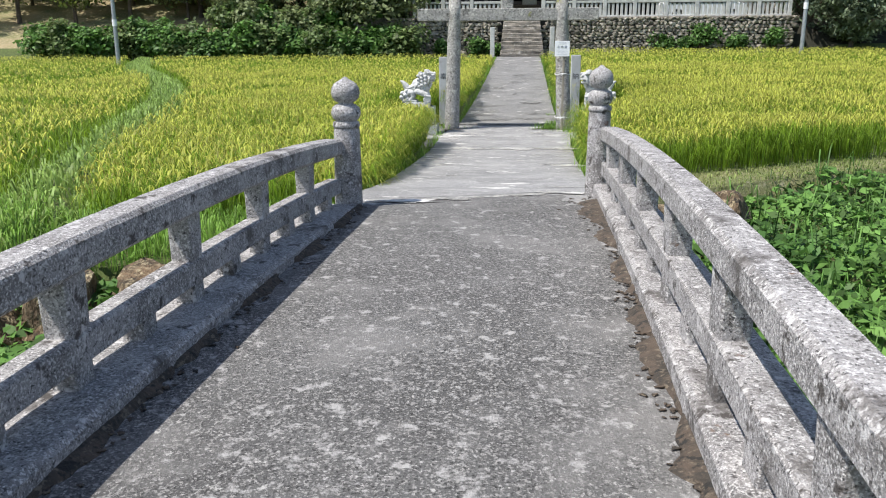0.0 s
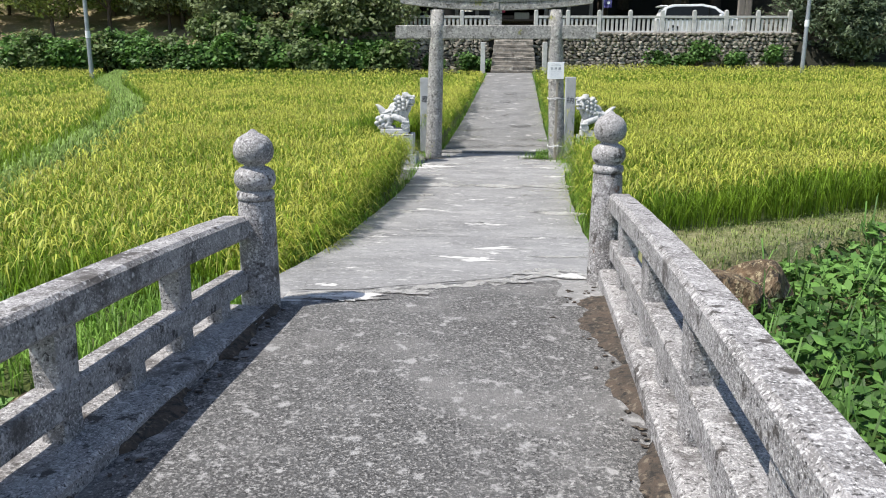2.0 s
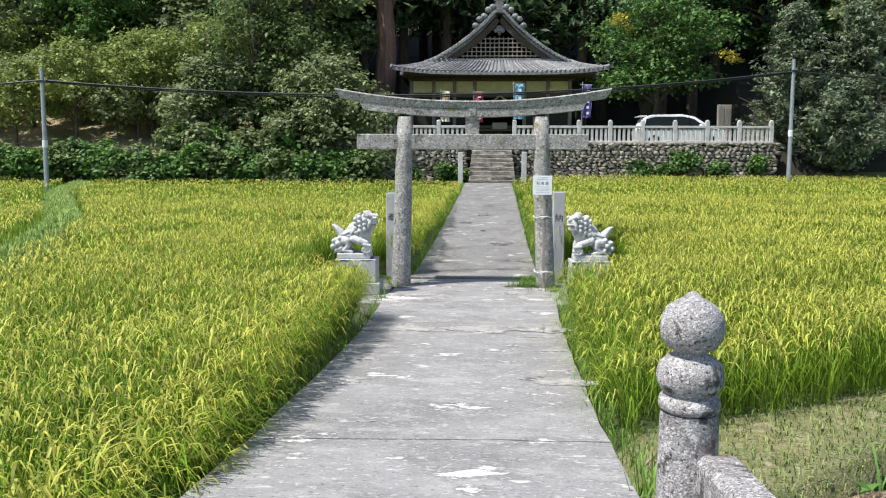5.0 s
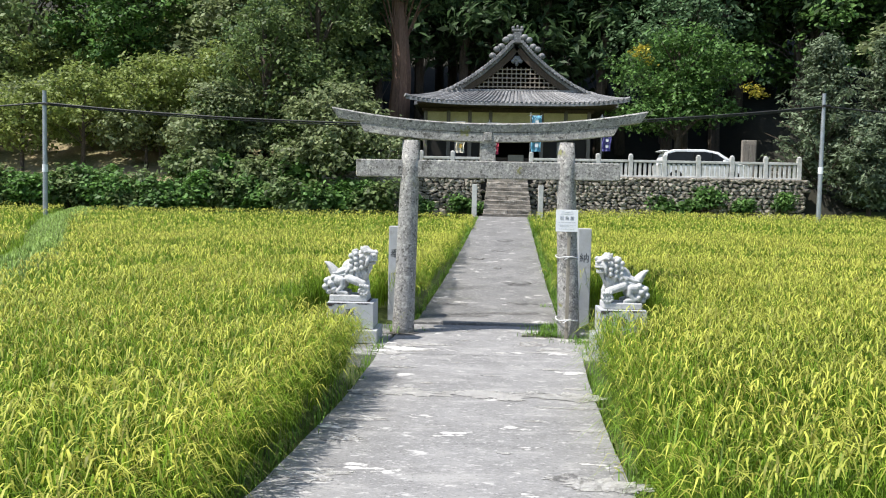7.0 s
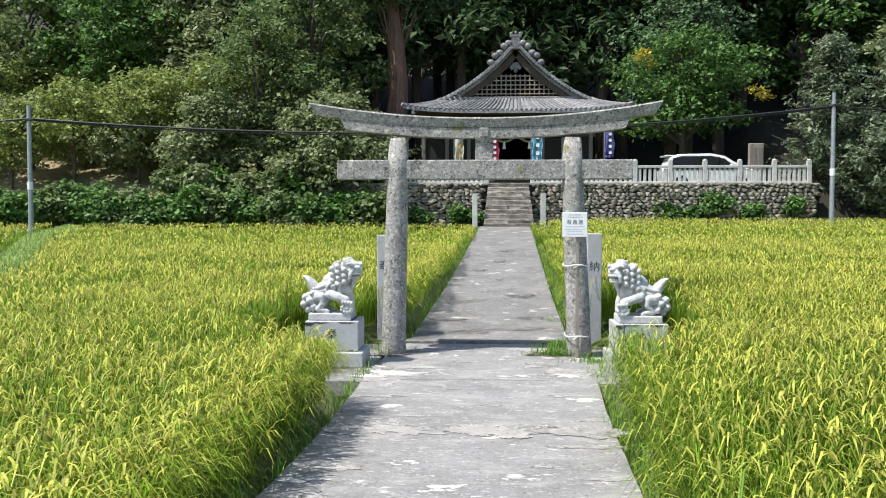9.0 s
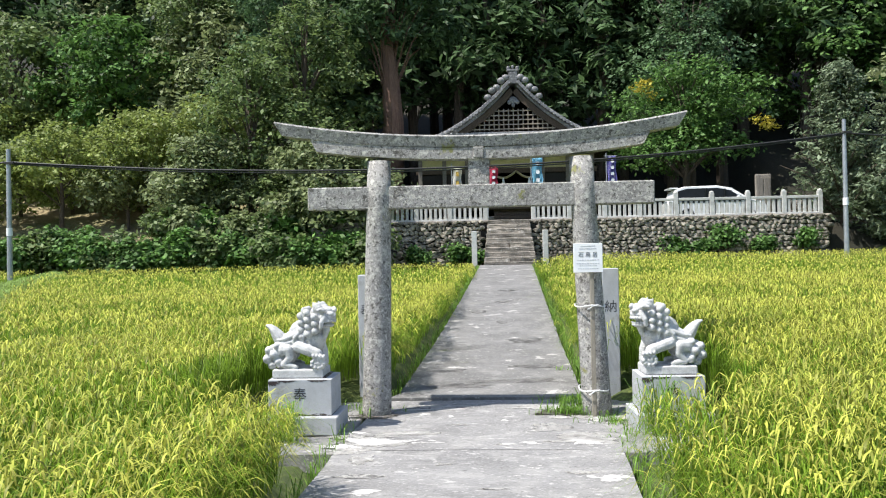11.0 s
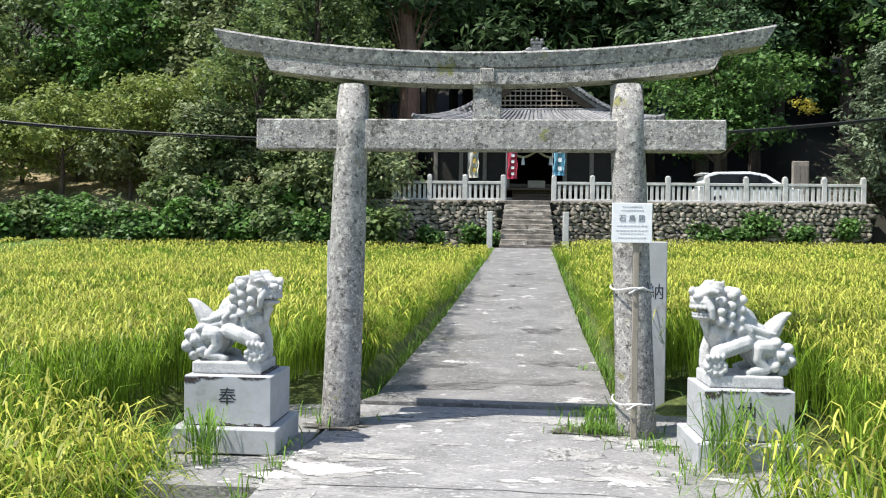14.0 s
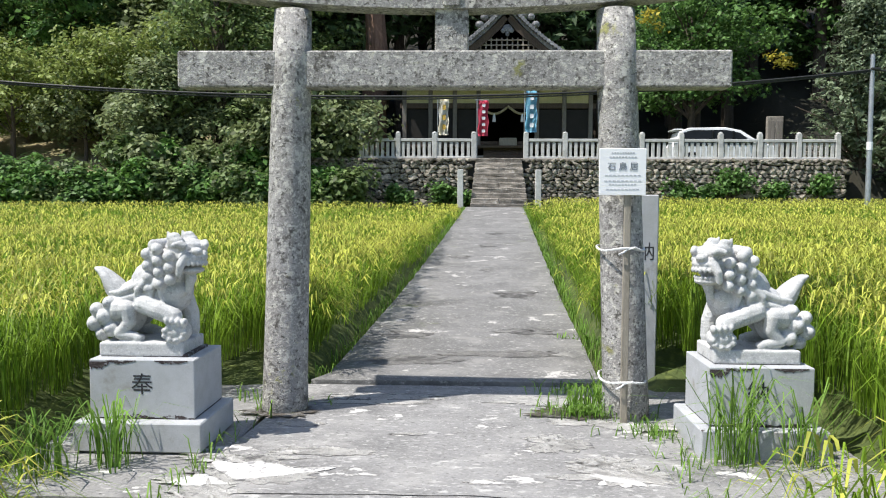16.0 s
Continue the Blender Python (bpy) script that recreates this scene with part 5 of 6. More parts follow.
def rice(name, zones):
    vs, fs, ve, fe = [], [], [], []
    nv = ne = 0
    for X, Y, nb, n_ear, wide, build in zones:
        m = len(X)
        Z = fz(X, Y)
        vig = 0.9 + 0.18 * np.array([noise.noise((a * 0.5, b * 0.5, 2)) for a, b in zip(X, Y)])
        # plants at the path's edge lean out over it
        gap = np.where(X < 0.2, PLx(Y) - X, X - PRx(Y))
        edge_k = np.clip((0.75 - gap) / 0.6, 0, 1)
        out = np.where(X < 0.2, 0.0, np.pi)

        def spread(k):
            free = rng.uniform(0, 6.283, k * m)
            held = np.repeat(out, k) + rng.normal(0, 0.75, k * m)
            return np.where(rng.random(k * m) < 0.75 * np.repeat(edge_k, k), held, free), np.repeat(edge_k, k)
        bx, by, bz, bv = (np.repeat(q, nb) for q in (X, Y, Z, vig))
        k = m * nb
        hd, ek = spread(nb)
        base = np.stack([bx + rng.normal(0, 0.03 * wide ** 0.5, k), by + rng.normal(0, 0.03 * wide ** 0.5, k), bz], 1)
        v, f = build(base, rng.uniform(0.5, 0.87, k) * bv, rng.uniform(0.08, 0.42, k) + 0.2 * ek, rng.uniform(0.006, 0.0105, k) * wide, rng.uniform(0.0, 0.45, k) + 0.26 * ek * rng.random(k), hd)
        vs.append(v), fs.append(f + nv)
        nv += len(v)
        k = m * n_ear
        bx, by, bz, bv = (np.repeat(q, n_ear) for q in (X, Y, Z, vig))
        hd, ek = spread(n_ear)
        # the paddy on the bridge's upstream side is a little greener
        keep = (bx > 0) | (rng.random(k) > 0.3) | (ek > 0.1)
        bx, by, bz, bv, hd, ek = (q[keep] for q in (bx, by, bz, bv, hd, ek))
        k = len(bx)
        low = ek * rng.random(k)
        h = rng.uniform(0.66, 0.83, k) * bv - 0.34 * low
        off = 0.07 + 0.24 * low
        base = np.stack([bx + off * np.cos(hd), by + off * np.sin(hd), bz + h], 1)
        v, f = build(base, rng.uniform(0.05, 0.1, k), rng.uniform(0.1, 0.2, k), rng.uniform(0.009, 0.0165, k) * wide, rng.uniform(0.7, 2.3, k), hd)
        ve.append(v), fe.append(f + ne)
        ne += len(v)
    tagged(bulk(name, np.concatenate(vs), np.concatenate(fs), RICE), "dense green rice leaves of the flooded paddies", "rice", kind="stuff")
    tagged(bulk(name + "_ears", np.concatenate(ve), np.concatenate(fe), EAR), "yellow-green ripening ears of rice", "rice", kind="stuff")


def zone_filter(X, Y, z):
    near = (np.abs(X) < 5.5) & (Y < 17)
    far = (np.abs(X) > 13) | (Y > 27)
    which = np.where(near, 0, np.where(far, 2, 1))
    return X[which == z], Y[which == z]


z0 = zone_filter(*rice_hills(-5.6, 5.6, 1.5, 17.1, 0.155), 0)
z1 = zone_filter(*rice_hills(-13.1, 13.1, 1.0, 27.1, 0.23), 1)
z2 = zone_filter(*rice_hills(-34, 40, 2.0, 46.0, 0.36), 2)
def along_path(X, Y):
    rim = (X < 0.2) & (PLx(Y) - X < 0.55)
    return X[rim], Y[rim]


rice("rice_paddy", [(*along_path(*z0), 3, 14, 1.0, arched), (*along_path(*z1), 3, 14, 1.5, blades), (*along_path(*z2), 3, 10, 2.2, blades), (*z0, 17, 8, 1.0, arched), (*z1, 11, 6, 1.5, blades), (*z2, 9, 3, 2.4, blades)])


def grass_patch(name, X, Y, mat, label, h0, h1, w, per=3, lean=0.15, zf=None, cat="grass"):
    k = len(X) * per
    X, Y = np.repeat(X, per) + rng.normal(0, 0.03, k), np.repeat(Y, per) + rng.normal(0, 0.03, k)
    Z = np.array([(zf or land_z)(a, b) for a, b in zip(X, Y)])
    v, f = (arched if h1 > 0.25 else blades)(np.stack([X, Y, Z - 0.02], 1), rng.uniform(h0, h1, k), rng.uniform(0.2, 1, k) * lean, rng.uniform(0.6, 1.3, k) * w, rng.uniform(0, 0.4, k), rng.uniform(0, 6.283, k))
    return tagged(bulk(name, v, f, mat), label, cat, kind="stuff")


def scatter(n, x0, x1, y0, y1, test):
    X, Y = rng.uniform(x0, x1, n), rng.uniform(y0, y1, n)
    ok = np.array([test(a, b) for a, b in zip(X, Y)])
    return X[ok], Y[ok]


# mown bank on the stream's edge, levee between the paddies, field margins
X, Y = scatter(26000, 1.1, 9, 3, 10, lambda x, y: x > lerp(y, PR_Y, PR_X) + 0.02 and bank_edge(x) < y < 5.45 + 0.5 * x)
grass_patch("mown_grass", X, Y, DRYGRASS, "short mown yellow-green grass on the bank", 0.03, 0.09, 0.008, 2, 0.08)
X, Y = scatter(14000, -9, -1.5, -1, 4, lambda x, y: bank_edge(x) < y < 3.5 + 0.32 * (max(x, -4.4) + 2) and x < lerp(y, PL_Y, PL_X) - 0.02)
grass_patch("bank_grass", X, Y, GRASS, "lush green grass on the bank by the bridge", 0.1, 0.32, 0.01, 2, 0.2)
X, Y = scatter(90000, -24, -3, -1, 44, lambda x, y: abs(x - lerp(y, LEV_Y, LEV_X)) < 0.5 + 0.01 * y)
grass_patch("levee_grass", X, Y, LEVEE, "bright green grass on the levee between paddies", 0.12, 0.32, 0.022, 2, 0.22)
X, Y = scatter(30000, -1.9, 2.9, 4, 44, lambda x, y: (0.0 < lerp(y, PL_Y, PL_X) - x < 0.16) or (0.0 < x - lerp(y, PR_Y, PR_X) < 0.2))
grass_patch("margin_grass", X, Y, GRASS, "wild green grass along the path's edges", 0.08, 0.3, 0.01, 2, 0.2, zf=lambda x, y: path_z(y) - 0.12)
for nm, cx, cy, n, hh in (("tuft", -1.95, 13.2, 60, 0.55), ("tuft", -2.3, 13.0, 60, 0.5), ("tuft", 1.87, 13.42, 60, 0.72), ("tuft", 2.3, 13.4, 40, 0.6), ("tuft", -1.45, 14.75, 25, 0.2), ("tuft", 1.5, 13.95, 60, 0.16), ("tuft", 1.1, 14.4, 220, 0.2), ("tuft", 1.2, 14.65, 120, 0.28), ("tuft", -1.0, 14.7, 20, 0.12), ("tuft", 1.35, 14.9, 70, 0.3), ("tuft", 1.05, 15.1, 50, 0.18), ("tuft", 1.35, 20.3, 60, 0.1), ("tuft", 1.45, 17.2, 60, 0.2)):
    X, Y = rng.normal(cx, 0.06 + 0.09 * (hh < 0.3), n), rng.normal(cy, 0.05, n)
    grass_patch("grass_tuft", X, Y, GRASS, "loose tuft of long green grass on the concrete", hh * 0.6, hh, 0.011, 1, hh * 0.85, zf=lambda x, y: path_z(y) - 0.03)


# ---------------------------------------------------------------- leaves, bushes, trees
def leaf_cloud(centres, radii, n, size, squash=0.8, seed=1, up=0.8, shell=0.35, aspect=0.6):
    """n leaves on the outsides of blobs; returns verts and quads."""
    r = np.random.default_rng(seed)
    c, rad = np.array(centres), np.array(radii)
    # sprays on the outsides of the blobs, each with about a dozen leaves
    m = max(8, n // 12)
    spray = r.choice(len(c), m, p=rad ** 2 / (rad ** 2).sum())
    sd = r.normal(size=(m, 3))
    sd[:, 2] += 0.25
    sd /= np.linalg.norm(sd, axis=1)[:, None]
    sp = c[spray] + sd * (rad[spray] * (1.12 - (shell + 0.2) * r.random(m) ** 1.3))[:, None] * np.array([1, 1, squash])
    pick = r.integers(0, m, n)
    d = sd[pick]
    p = sp[pick] + r.normal(size=(n, 3)) * (size * 1.25 + 0.07 * rad[spray[pick]])[:, None] * np.array([1, 1, 0.55])
    nrm = d * 0.7 + r.normal(size=(n, 3)) * 0.55 + np.array([0, 0, up])
    nrm /= np.linalg.norm(nrm, axis=1)[:, None]
    t = np.cross(nrm, r.normal(size=(n, 3)))
    t /= np.linalg.norm(t, axis=1)[:, None] + 1e-9
    b = np.cross(nrm, t)
    s = size * r.uniform(0.6, 1.3, n)
    t, b = t * s[:, None], b * (s * aspect)[:, None]
    v = np.stack([p - t, p - b + nrm * (s * 0.15)[:, None], p + t, p + b + nrm * (s * 0.15)[:, None]], 1).reshape(-1, 3)
    f = np.arange(n * 4).reshape(-1, 4)
    return v, f


def crown_blobs(h0, h1, r, n, seed, shape="round"):
    g = random.Random(seed)
    cs, rs = [], []
    if shape == "whorl":
        # rising branches in tiers, shorter towards the top
        for i in range(n):
            f = (i + 0.5) / n
            a = i * 2.4 + g.uniform(-0.2, 0.2)
            reach = r * (1.05 - 0.95 * f) * g.uniform(0.75, 1.1)
            for q in range(1, 7):
                u = q / 6
                cs.append((reach * u * math.cos(a), reach * u * math.sin(a), h0 + (h1 - h0) * f + reach * 0.42 * u ** 1.4))
                rs.append(max(0.2, 0.15 * r * (1.15 - 0.7 * u)))
        return cs, rs
    for i in range(n):
        f = (i + 0.5) / n
        z = h0 + (h1 - h0) * f
        if shape == "round":
            k = math.sqrt(max(0.05, 1 - (2 * f - 0.85) ** 2 / 1.4))
        elif shape == "cone":
            k = 1.02 - f * 0.92
        else:
            k = 0.75 + 0.25 * math.sin(f * 9 + seed)
        a, q = g.uniform(0, 6.283), g.uniform(0.25, 0.95) * k * r
        cs.append((q * math.cos(a), q * math.sin(a), z))
        rs.append(r * g.uniform(0.22, 0.42) * (0.6 + 0.4 * k))
    return cs, rs


def tree(name, at, h, r, mat, label, n=3000, leaf=0.22, low=0.3, shape="round", bark=BARK, trunk=0.0, seed=1, blobs=26, squash=0.75, group="", aspect=0.6):
    t = thing(name, at, label, "tree", group)
    tr = trunk or min(h, 12) * 0.022
    bm = bmesh.new()
    g = random.Random(seed)
    px = [(0, 0, -0.6)]
    for k in range(1, 7):
        px.append((g.uniform(-1, 1) * 0.03 * h * k / 6, g.uniform(-1, 1) * 0.03 * h * k / 6, h * 0.88 * k / 6))
    tube(px, [tr * (1.25 - 0.17 * k) for k in range(7)], 8, bm)
    lm = bmesh.new()
    cs, rs = crown_blobs(h * low, h * 0.94, r, blobs, seed, shape)
    for c, q in list(zip(cs, rs))[5 if shape == "whorl" else 0::6 if shape == "whorl" else 2]:
        z0 = max(h * low * 0.7, c[2] - 0.25 * h)
        tube([(0, 0, z0), (c[0] * 0.5, c[1] * 0.5, (z0 + c[2]) / 2 + 0.04 * h), c], [tr * k * (0.3 if shape == "cone" else 1) for k in (0.4, 0.25, 0.08)], 5, lm)
    part("trunk", bm, bark, t)
    tagged(part("branchwork", lm, bark, t), kind="stuff")
    v, f = leaf_cloud(cs, rs, n, leaf, squash, seed, aspect=aspect)
    bulk("crown", v, f, mat, t)
    return t


def bush(at, r, h, mat, label, n=1500, leaf=0.14, seed=1, group="", name="bush"):
    g = random.Random(seed)
    cs = [(g.uniform(-1, 1) * r * 0.7, g.uniform(-1, 1) * r * 0.5, h * g.uniform(0.15, 0.75)) for _ in range(12)]
    rs = [min(r, h) * g.uniform(0.3, 0.5) for _ in range(12)]
    t = thing(name, at, label, "bush", group)
    bm = bmesh.new()
    for c in cs[::2]:
        tube([(c[0] * 0.2, c[1] * 0.2, -0.2), (c[0] * 0.7, c[1] * 0.7, c[2] * 0.6), c], [0.04, 0.03, 0.012], 5, bm)
    tagged(part("stem_cluster", bm, BARK, t), kind="stuff")
    v, f = leaf_cloud(cs, rs, n, leaf, 0.9, seed)
    bulk("foliage", v, f, mat, t)
    return t


g = random.Random(5)
# hedge of shrubs at the back of the paddies
for i in range(17):
    x = -29 + 1.45 * i
    y = 45.3 + g.uniform(-0.4, 0.5)
    bush((x, y, land_z(x, y)), 1.5, g.uniform(1.9, 2.7), [WEED, LEAF_A, LEAF_D][i % 3], "dense dark green shrub at the paddy's edge", 2600, 0.15, i, "shrub hedge")
for i in range(12):
    x = -17 + 0.75 * i
    y = 47.5 + g.uniform(-0.5, 0.8)
    bush((x, y, land_z(x, y)), 1.6, g.uniform(2.0, 3.2), [LEAF_A, LEAF_B, WEED][i % 3], "leafy shrub on the slope above the paddy", 2200, 0.17, 40 + i, "shrub hedge")
# the round tree beside the terrace and its dark neighbours
tree("round_tree", (-8.0, 48.0, land_z(-8, 46.5)), 8.0, 3.5, LEAF_B, "dense round-crowned grey-green tree beside the terrace", 9000, 0.16, 0.28, "round", seed=3, blobs=46)
for i, (x, y, h, r, m) in enumerate([(-13.5, 51, 11.5, 4.2, LEAF_A), (-17.8, 54, 8.5, 3.8, LEAF_C), (-11.0, 54, 15, 4.0, LEAF_A), (-21.8, 55, 7.5, 3.8, LEAF_C), (-16, 50.0, 6.5, 3.0, LEAF_B)]):
    tree("broadleaf_tree", (x, y, land_z(x, y)), h, r, m, "leafy broadleaf tree on the slope above the paddy", 9500, 0.15, 0.2, "round", seed=20 + i, blobs=40, group="slope trees")
# orchard on the slope
k = 0
for row in range(5):
    for col in range(8):
        x = -47 + 4.3 * col + g.uniform(-1.2, 1.2) + row * 1.3
        y = 53 + 4.6 * row + g.uniform(-1, 1)
        if x > -22 and row < 2:
            continue
        tree("orchard_tree", (x, y, land_z(x, y)), g.uniform(4.4, 6.8), g.uniform(2.9, 3.8), [LEAF_C, LEAF_C, LEAF_B, LEAF_C][k % 4], "yellow-green low spreading tree on the hillside", 4600, 0.15, 0.36, "round", seed=60 + k, blobs=24, group="orchard trees")
        k += 1
# cedar beside the hall, dark cedars behind
ced = tree("cedar_tree", (-5.7, 56.0, 3.5), 24, 3.8, LEAF_E, "tall cedar with reddish bark beside the hall", 7000, 0.3, 0.5, "cone", CEDARBARK, 0.72, 11, 60, 0.5, aspect=0.35)
protos = []
for i in range(4):
    protos.append(tree("forest_cedar", (-30 + 3 * i, 72, land_z(-30 + 3 * i, 72)), 25 + 2 * i, 3.6, LEAF_E, "tall dark forest cedar behind the shrine", 2300, 0.5, 0.3, "cone", BARK, 0.4, 90 + i, 52, 0.5, "forest trees", 0.35))
k = 0
for row in range(4):
    for col in range(27):
        x = -60 + 4.4 * col + g.uniform(-1.4, 1.4) + 2 * (row % 2)
        y = 64.5 + 4.6 * row + g.uniform(-1.5, 1.5)
        if x < -14 and row < (2 if x > -38 else 3):
            continue
        copy_thing(protos[k % 4], pose(x, y, land_z(x, y), 0, 0, g.uniform(0, 360)))
        k += 1
bigs = []
for i in range(3):
    bigs.append(tree("forest_tree", (-36 + 8 * i, 64, land_z(-36 + 8 * i, 64)), 13, 5.0, [LEAF_A, LEAF_D, LEAF_B][i], "leafy forest tree on the shrine's hill", 6000, 0.24, 0.25, "round", seed=130 + i, blobs=42, group="forest trees"))
for i, (x, y) in enumerate([(-13, 62), (26, 66), (-34, 76), (34, 68), (-24, 72), (-31, 73), (21, 70), (44, 60), (29, 53), (36, 51), (42, 55), (-45, 72), (-52, 66)]):
    copy_thing(bigs[i % 3], pose(x, y, land_z(x, y), 0, 0, 57 * i))
# tall lit trees at the forest's edge
for x, y, h, r, m, sd in ((15.0, 61.0, 21.0, 5.2, LEAF_G, 301), (-13.5, 59.0, 20.0, 4.8, LEAF_G, 302), (-22.0, 66.0, 17.0, 5.0, LEAF_A, 303)):
    tree("broadleaf_tree", (x, y, land_z(x, y)), h, r, m, "tall green tree at the edge of the dark forest", 10500, 0.17, 0.32, "layer", seed=sd, blobs=70, squash=0.55, group="slope trees")
# bright tree on the terrace, grey conifers at the right
maple = tree("maple_tree", (13.2, 56.0, 3.6), 10.4, 4.9, LEAF_D, "spreading bright green tree with a few yellowed sprays", 13000, 0.15, 0.4, "layer", seed=33, blobs=70, squash=0.45)
for k, (x, z) in enumerate(((-3.2, 8.2), (3.9, 6.0))):
    v, f = leaf_cloud([(x, -3.0, z), (x + 0.5, -2.8, z - 0.4)], [0.5, 0.4], 160, 0.13, 0.5, 400 + k)
    tagged(bulk("yellowed_spray", v, f, YELLOWED, maple), "yellowed autumn leaves", kind="stuff")
for i, (x, y, h) in enumerate([(19.6, 48.5, 9.2), (23.6, 49.0, 9.8), (21.6, 46.8, 5.5)]):
    tree("garden_conifer", (x, y, land_z(x, y)), h, 3.7, LEAF_F, "grey-green layered conifer beside the terrace", 12000, 0.15, 0.06, "whorl", seed=50 + i, blobs=46, squash=0.5, aspect=0.45, group="garden conifers")
for i, (x, z, s) in enumerate([(-3.2, 1.5, 0.8), (-1.0, 1.5, 0.9), (10.3, 1.6, 0.9), (12.6, 2.0, 1.2), (14.6, 1.6, 0.8), (16.8, 1.9, 0.8), (11.6, 1.6, 0.7), (0.0, 1.4, 0.6)]):
    bush((x, 46.6, z - 0.1), 0.75 * s, 1.4 * s, LEAF_D, "small green shrub growing at the stone wall", 900, 0.12, 200 + i, "wall shrubs")

# weeds that fill the stream bed
def weed_cover(name, n, x0, x1, y0, y1, top, mat, leaf, seed, test):
    r = np.random.default_rng(seed)
    X, Y = r.uniform(x0, x1, n), r.uniform(y0, y1, n)
    ok = np.array([test(a, b) for a, b in zip(X, Y)])
    X, Y = X[ok], Y[ok]
    n = len(X)
    Z = np.array([top(a, b) for a, b in zip(X, Y)]) - 0.35 * r.random(n) ** 2
    p = np.stack([X, Y, Z], 1)
    nrm = r.normal(size=(n, 3)) * 0.5 + np.array([-0.1, -0.2, 1.0])
    nrm /= np.linalg.norm(nrm, axis=1)[:, None]
    t = np.cross(nrm, r.normal(size=(n, 3)))
    t /= np.linalg.norm(t, axis=1)[:, None]
    b = np.cross(nrm, t)
    s = leaf * r.uniform(0.5, 1.4, n)
    v = np.stack([p - t * s[:, None], p - b * (s * 0.5)[:, None] + nrm * (s * 0.2)[:, None], p + t * s[:, None], p + b * (s * 0.5)[:, None] + nrm * (s * 0.2)[:, None]], 1).reshape(-1, 3)
    return tagged(bulk(name, v, np.arange(n * 4).reshape(-1, 4), mat), "thick dark green weeds filling the stream bed", "weeds", kind="stuff")


def weed_top(x, y):
    e = bank_edge(x) - y
    return 0.02 - 0.1 * min(e, 3) + 0.3 * noise.noise((x * 0.8, y * 0.8, 4)) + 0.15 * noise.noise((x * 2.5, y * 2.5, 8))


in_bed = lambda x, y: y < bank_edge(x) + (0.12 if x < 0 else 0.08 + 0.25 * smooth01((x - 2.6) / 0.8)) and not (BX["l"](y) - 0.25 < x < BX["r"](y) + 0.25)
weed_cover("stream_weeds", 120000, -8, 11, -6, 8.5, weed_top, WEED, 0.068, 4, in_bed)
X, Y = scatter(1300, 1.2, 10, -4, 8, in_bed)
grass_patch("stream_reeds", X, Y, WEED, "long grass blades among the stream weeds", 0.25, 0.6, 0.014, 2, 0.35, zf=lambda x, y: weed_top(x, y) - 0.25)

# rocks of the stream bank
def rock_mesh(name, seed, mat, sub=2):
    bm = bmesh.new()
    bmesh.ops.create_icosphere(bm, subdivisions=sub, radius=0.5)
    for v in bm.verts:
        q = Vector([max(-0.34, min(0.34, c)) for c in v.co])
        v.co = q * (1 + 0.22 * noise.noise(v.co * 2.2 + Vector((seed * 7.1, 0, 0)))) * 1.45
    return finish(name, bm, mat, False)


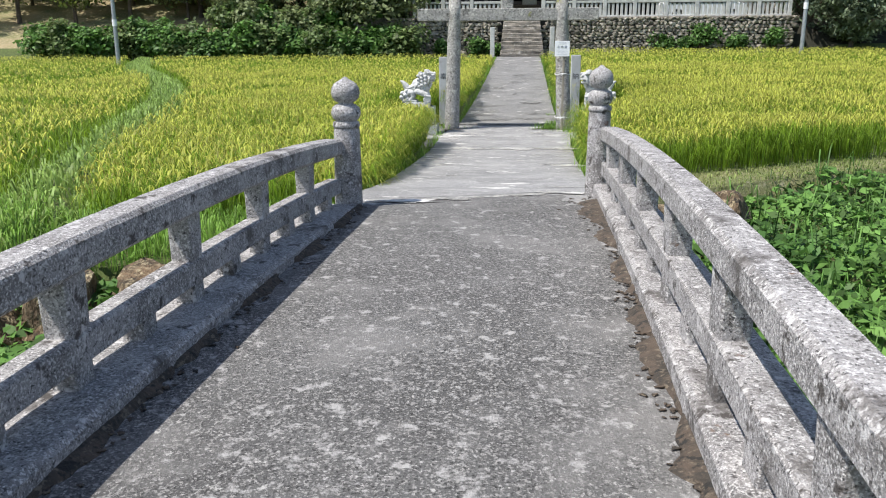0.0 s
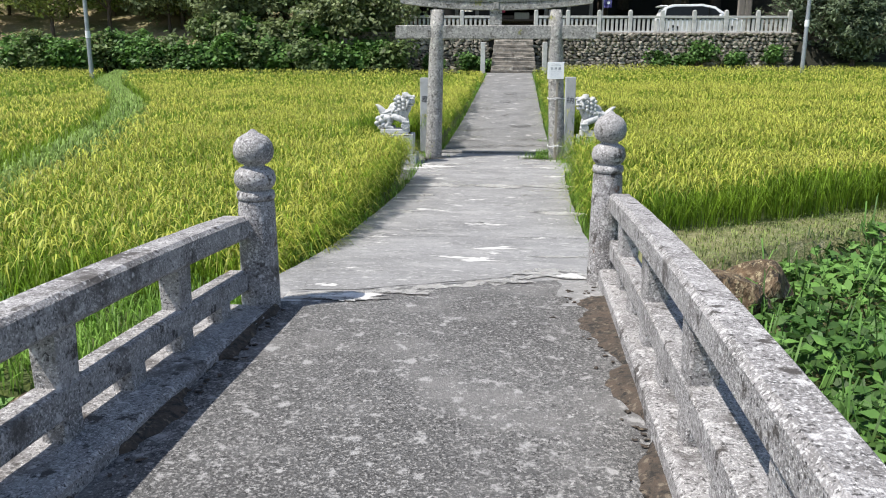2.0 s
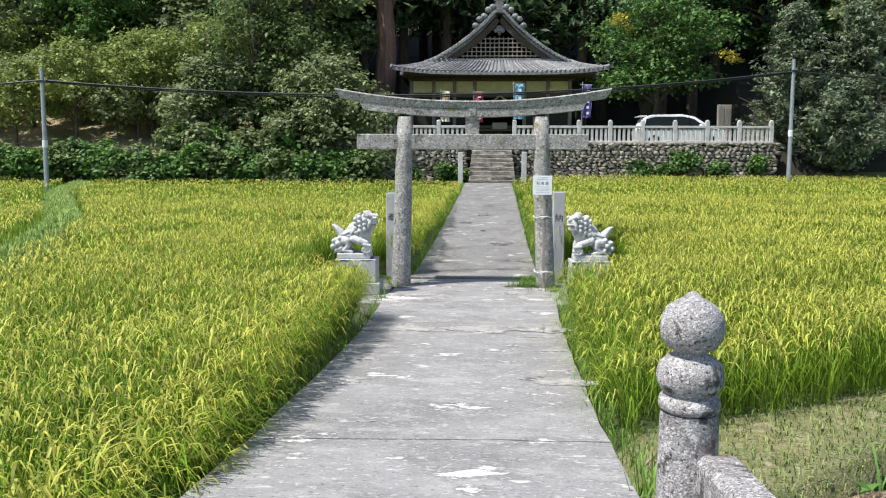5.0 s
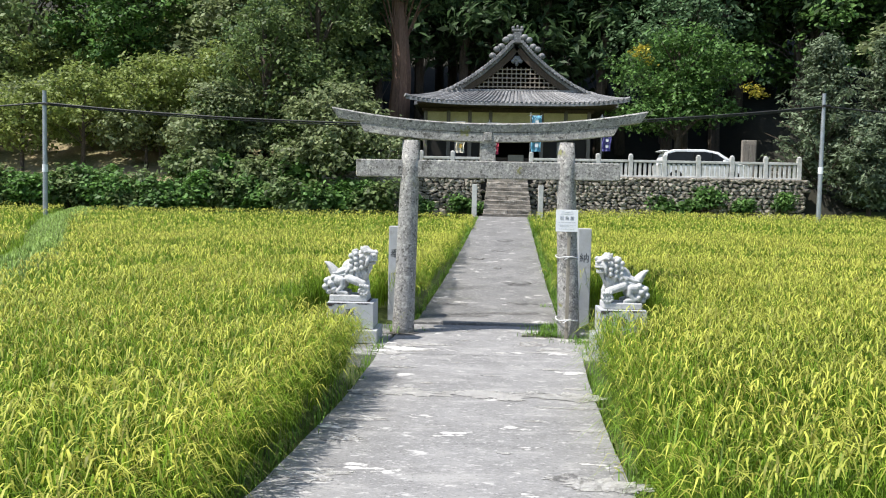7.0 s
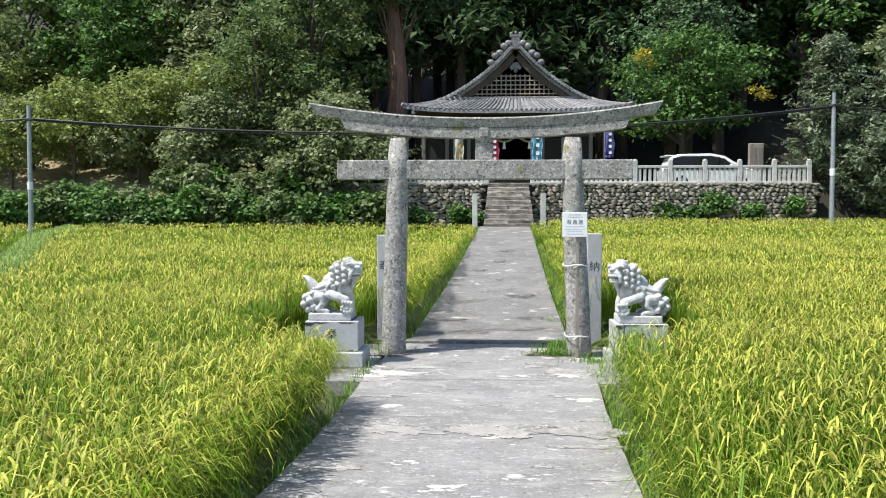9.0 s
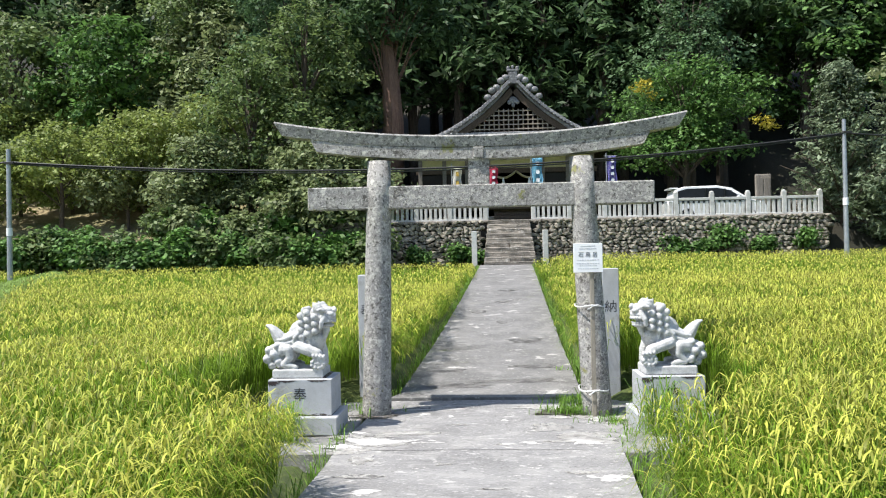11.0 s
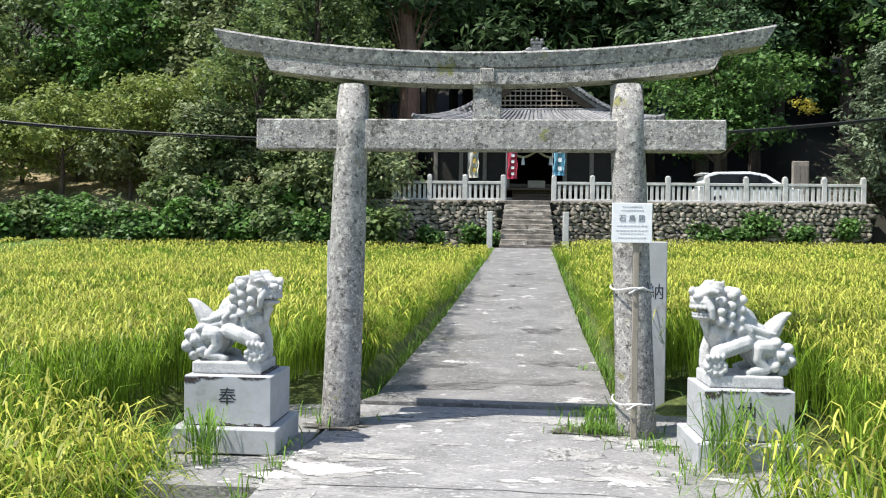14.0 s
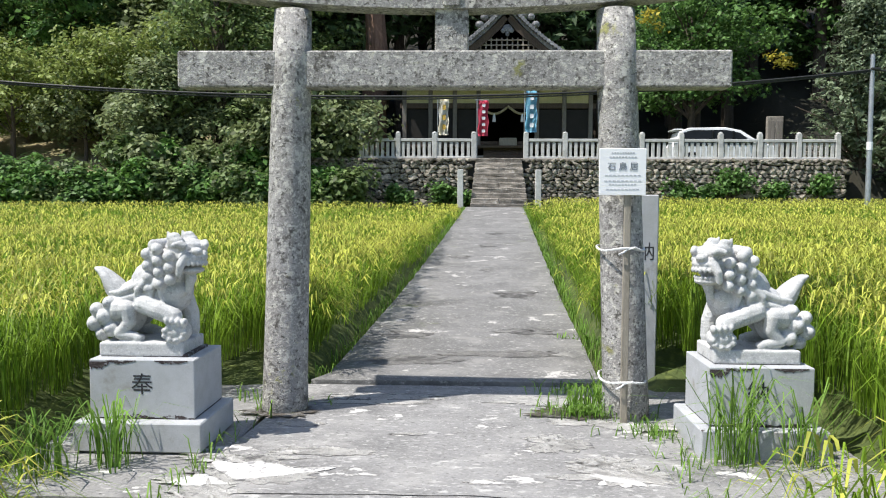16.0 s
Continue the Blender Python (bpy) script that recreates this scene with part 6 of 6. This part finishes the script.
rocks = [rock_mesh("bank_rock", s, BANK, 3) for s in range(4)]
for i, (x, y, z, s) in enumerate([(1.7, 4.25, -0.1, 0.55), (2.05, 4.6, -0.1, 0.6), (2.4, 4.9, -0.1, 0.55), (1.85, 4.25, -0.5, 0.75), (2.35, 4.6, -0.5, 0.75), (1.4, 4.0, -0.15, 0.5),
                                  (-2.5, 1.55, -0.12, 0.5), (-2.9, 1.35, -0.12, 0.55), (-3.4, 1.15, -0.12, 0.55), (-2.1, 1.75, -0.15, 0.5), (-2.7, 1.3, -0.5, 0.7), (-3.3, 1.0, -0.5, 0.7), (-2.1, 1.55, -0.55, 0.6), (-3.9, 0.9, -0.2, 0.6)]):
    o = new("bank_rock", rocks[i % 4])
    o.matrix_world = Matrix.LocRotScale(Vector((x, y, z)), Euler((0.3 * i, 0.2 * i, 1.3 * i)), Vector((s, s * 0.8, s * 0.7)))
    tagged(o, "brown earthy rock in the stream bank", "rock", "bank rocks")

# ---------------------------------------------------------------- stones of the terrace wall (last: many pieces)
wall = thing("wall_terrace", (4.6, WY, 1.4), "dry-laid field stone terrace wall below the fence", "wall", kind="structure")
part("core", boxed((0, 0.32, 1.05), (26.8, 0.4, 2.35), 0.0), CRACK, wall)
part("coping", boxed((0, 0.22, 2.22), (26.8, 0.5, 0.12), 0.02), STEP, wall)
shapes = [rock_mesh("wall_stone", 20 + s, STONE, 1) for s in range(7)]
g = random.Random(9)
spots_ = []
z = 1.25
row = 0
while z < 3.5:
    h = g.uniform(0.13, 0.25)
    x = -8.9 + g.uniform(-0.2, 0.2)
    while x < 18.0:
        w = g.uniform(0.18, 0.52)
        if not (0.1 < x + w / 2 < 2.9):
            spots_.append((x + w / 2, z + h / 2 + g.uniform(-0.04, 0.04), w, h, g.uniform(-22, 22), g.randrange(7)))
        x += w
    z += h * 0.93
near_ones = [s for s in spots_ if -3.2 < s[0] < 6.5]
near_ones = near_ones[:300]
chosen = set(near_ones)
rest = [s for s in spots_ if s not in chosen]
for x, z, w, h, a, k in near_ones:
    o = new("stone", shapes[k])
    o.parent = wall
    o.matrix_basis = Matrix.Translation((x - 4.6, 0.01 + 0.035 * (k % 4), z - 1.4)) @ Matrix.Rotation(radians(a), 4, 'Y') @ Matrix.Diagonal((w * 1.04, 0.42, h * 1.12, 1))
bm = bmesh.new()
for x, z, w, h, a, k in rest:
    tmp = shapes[k]
    n0 = len(bm.verts)
    bm.from_mesh(tmp)
    bm.verts.ensure_lookup_table()
    mm = Matrix.Translation((x - 4.6, 0.02 + 0.03 * (k % 3), z - 1.4)) @ Matrix.Rotation(radians(a), 4, 'Y') @ Matrix.Diagonal((w * 1.04, 0.42, h * 1.12, 1))
    for v in bm.verts[n0:]:
        v.co = mm @ v.co
tagged(part("stones", bm, STONE, wall), kind="stuff")
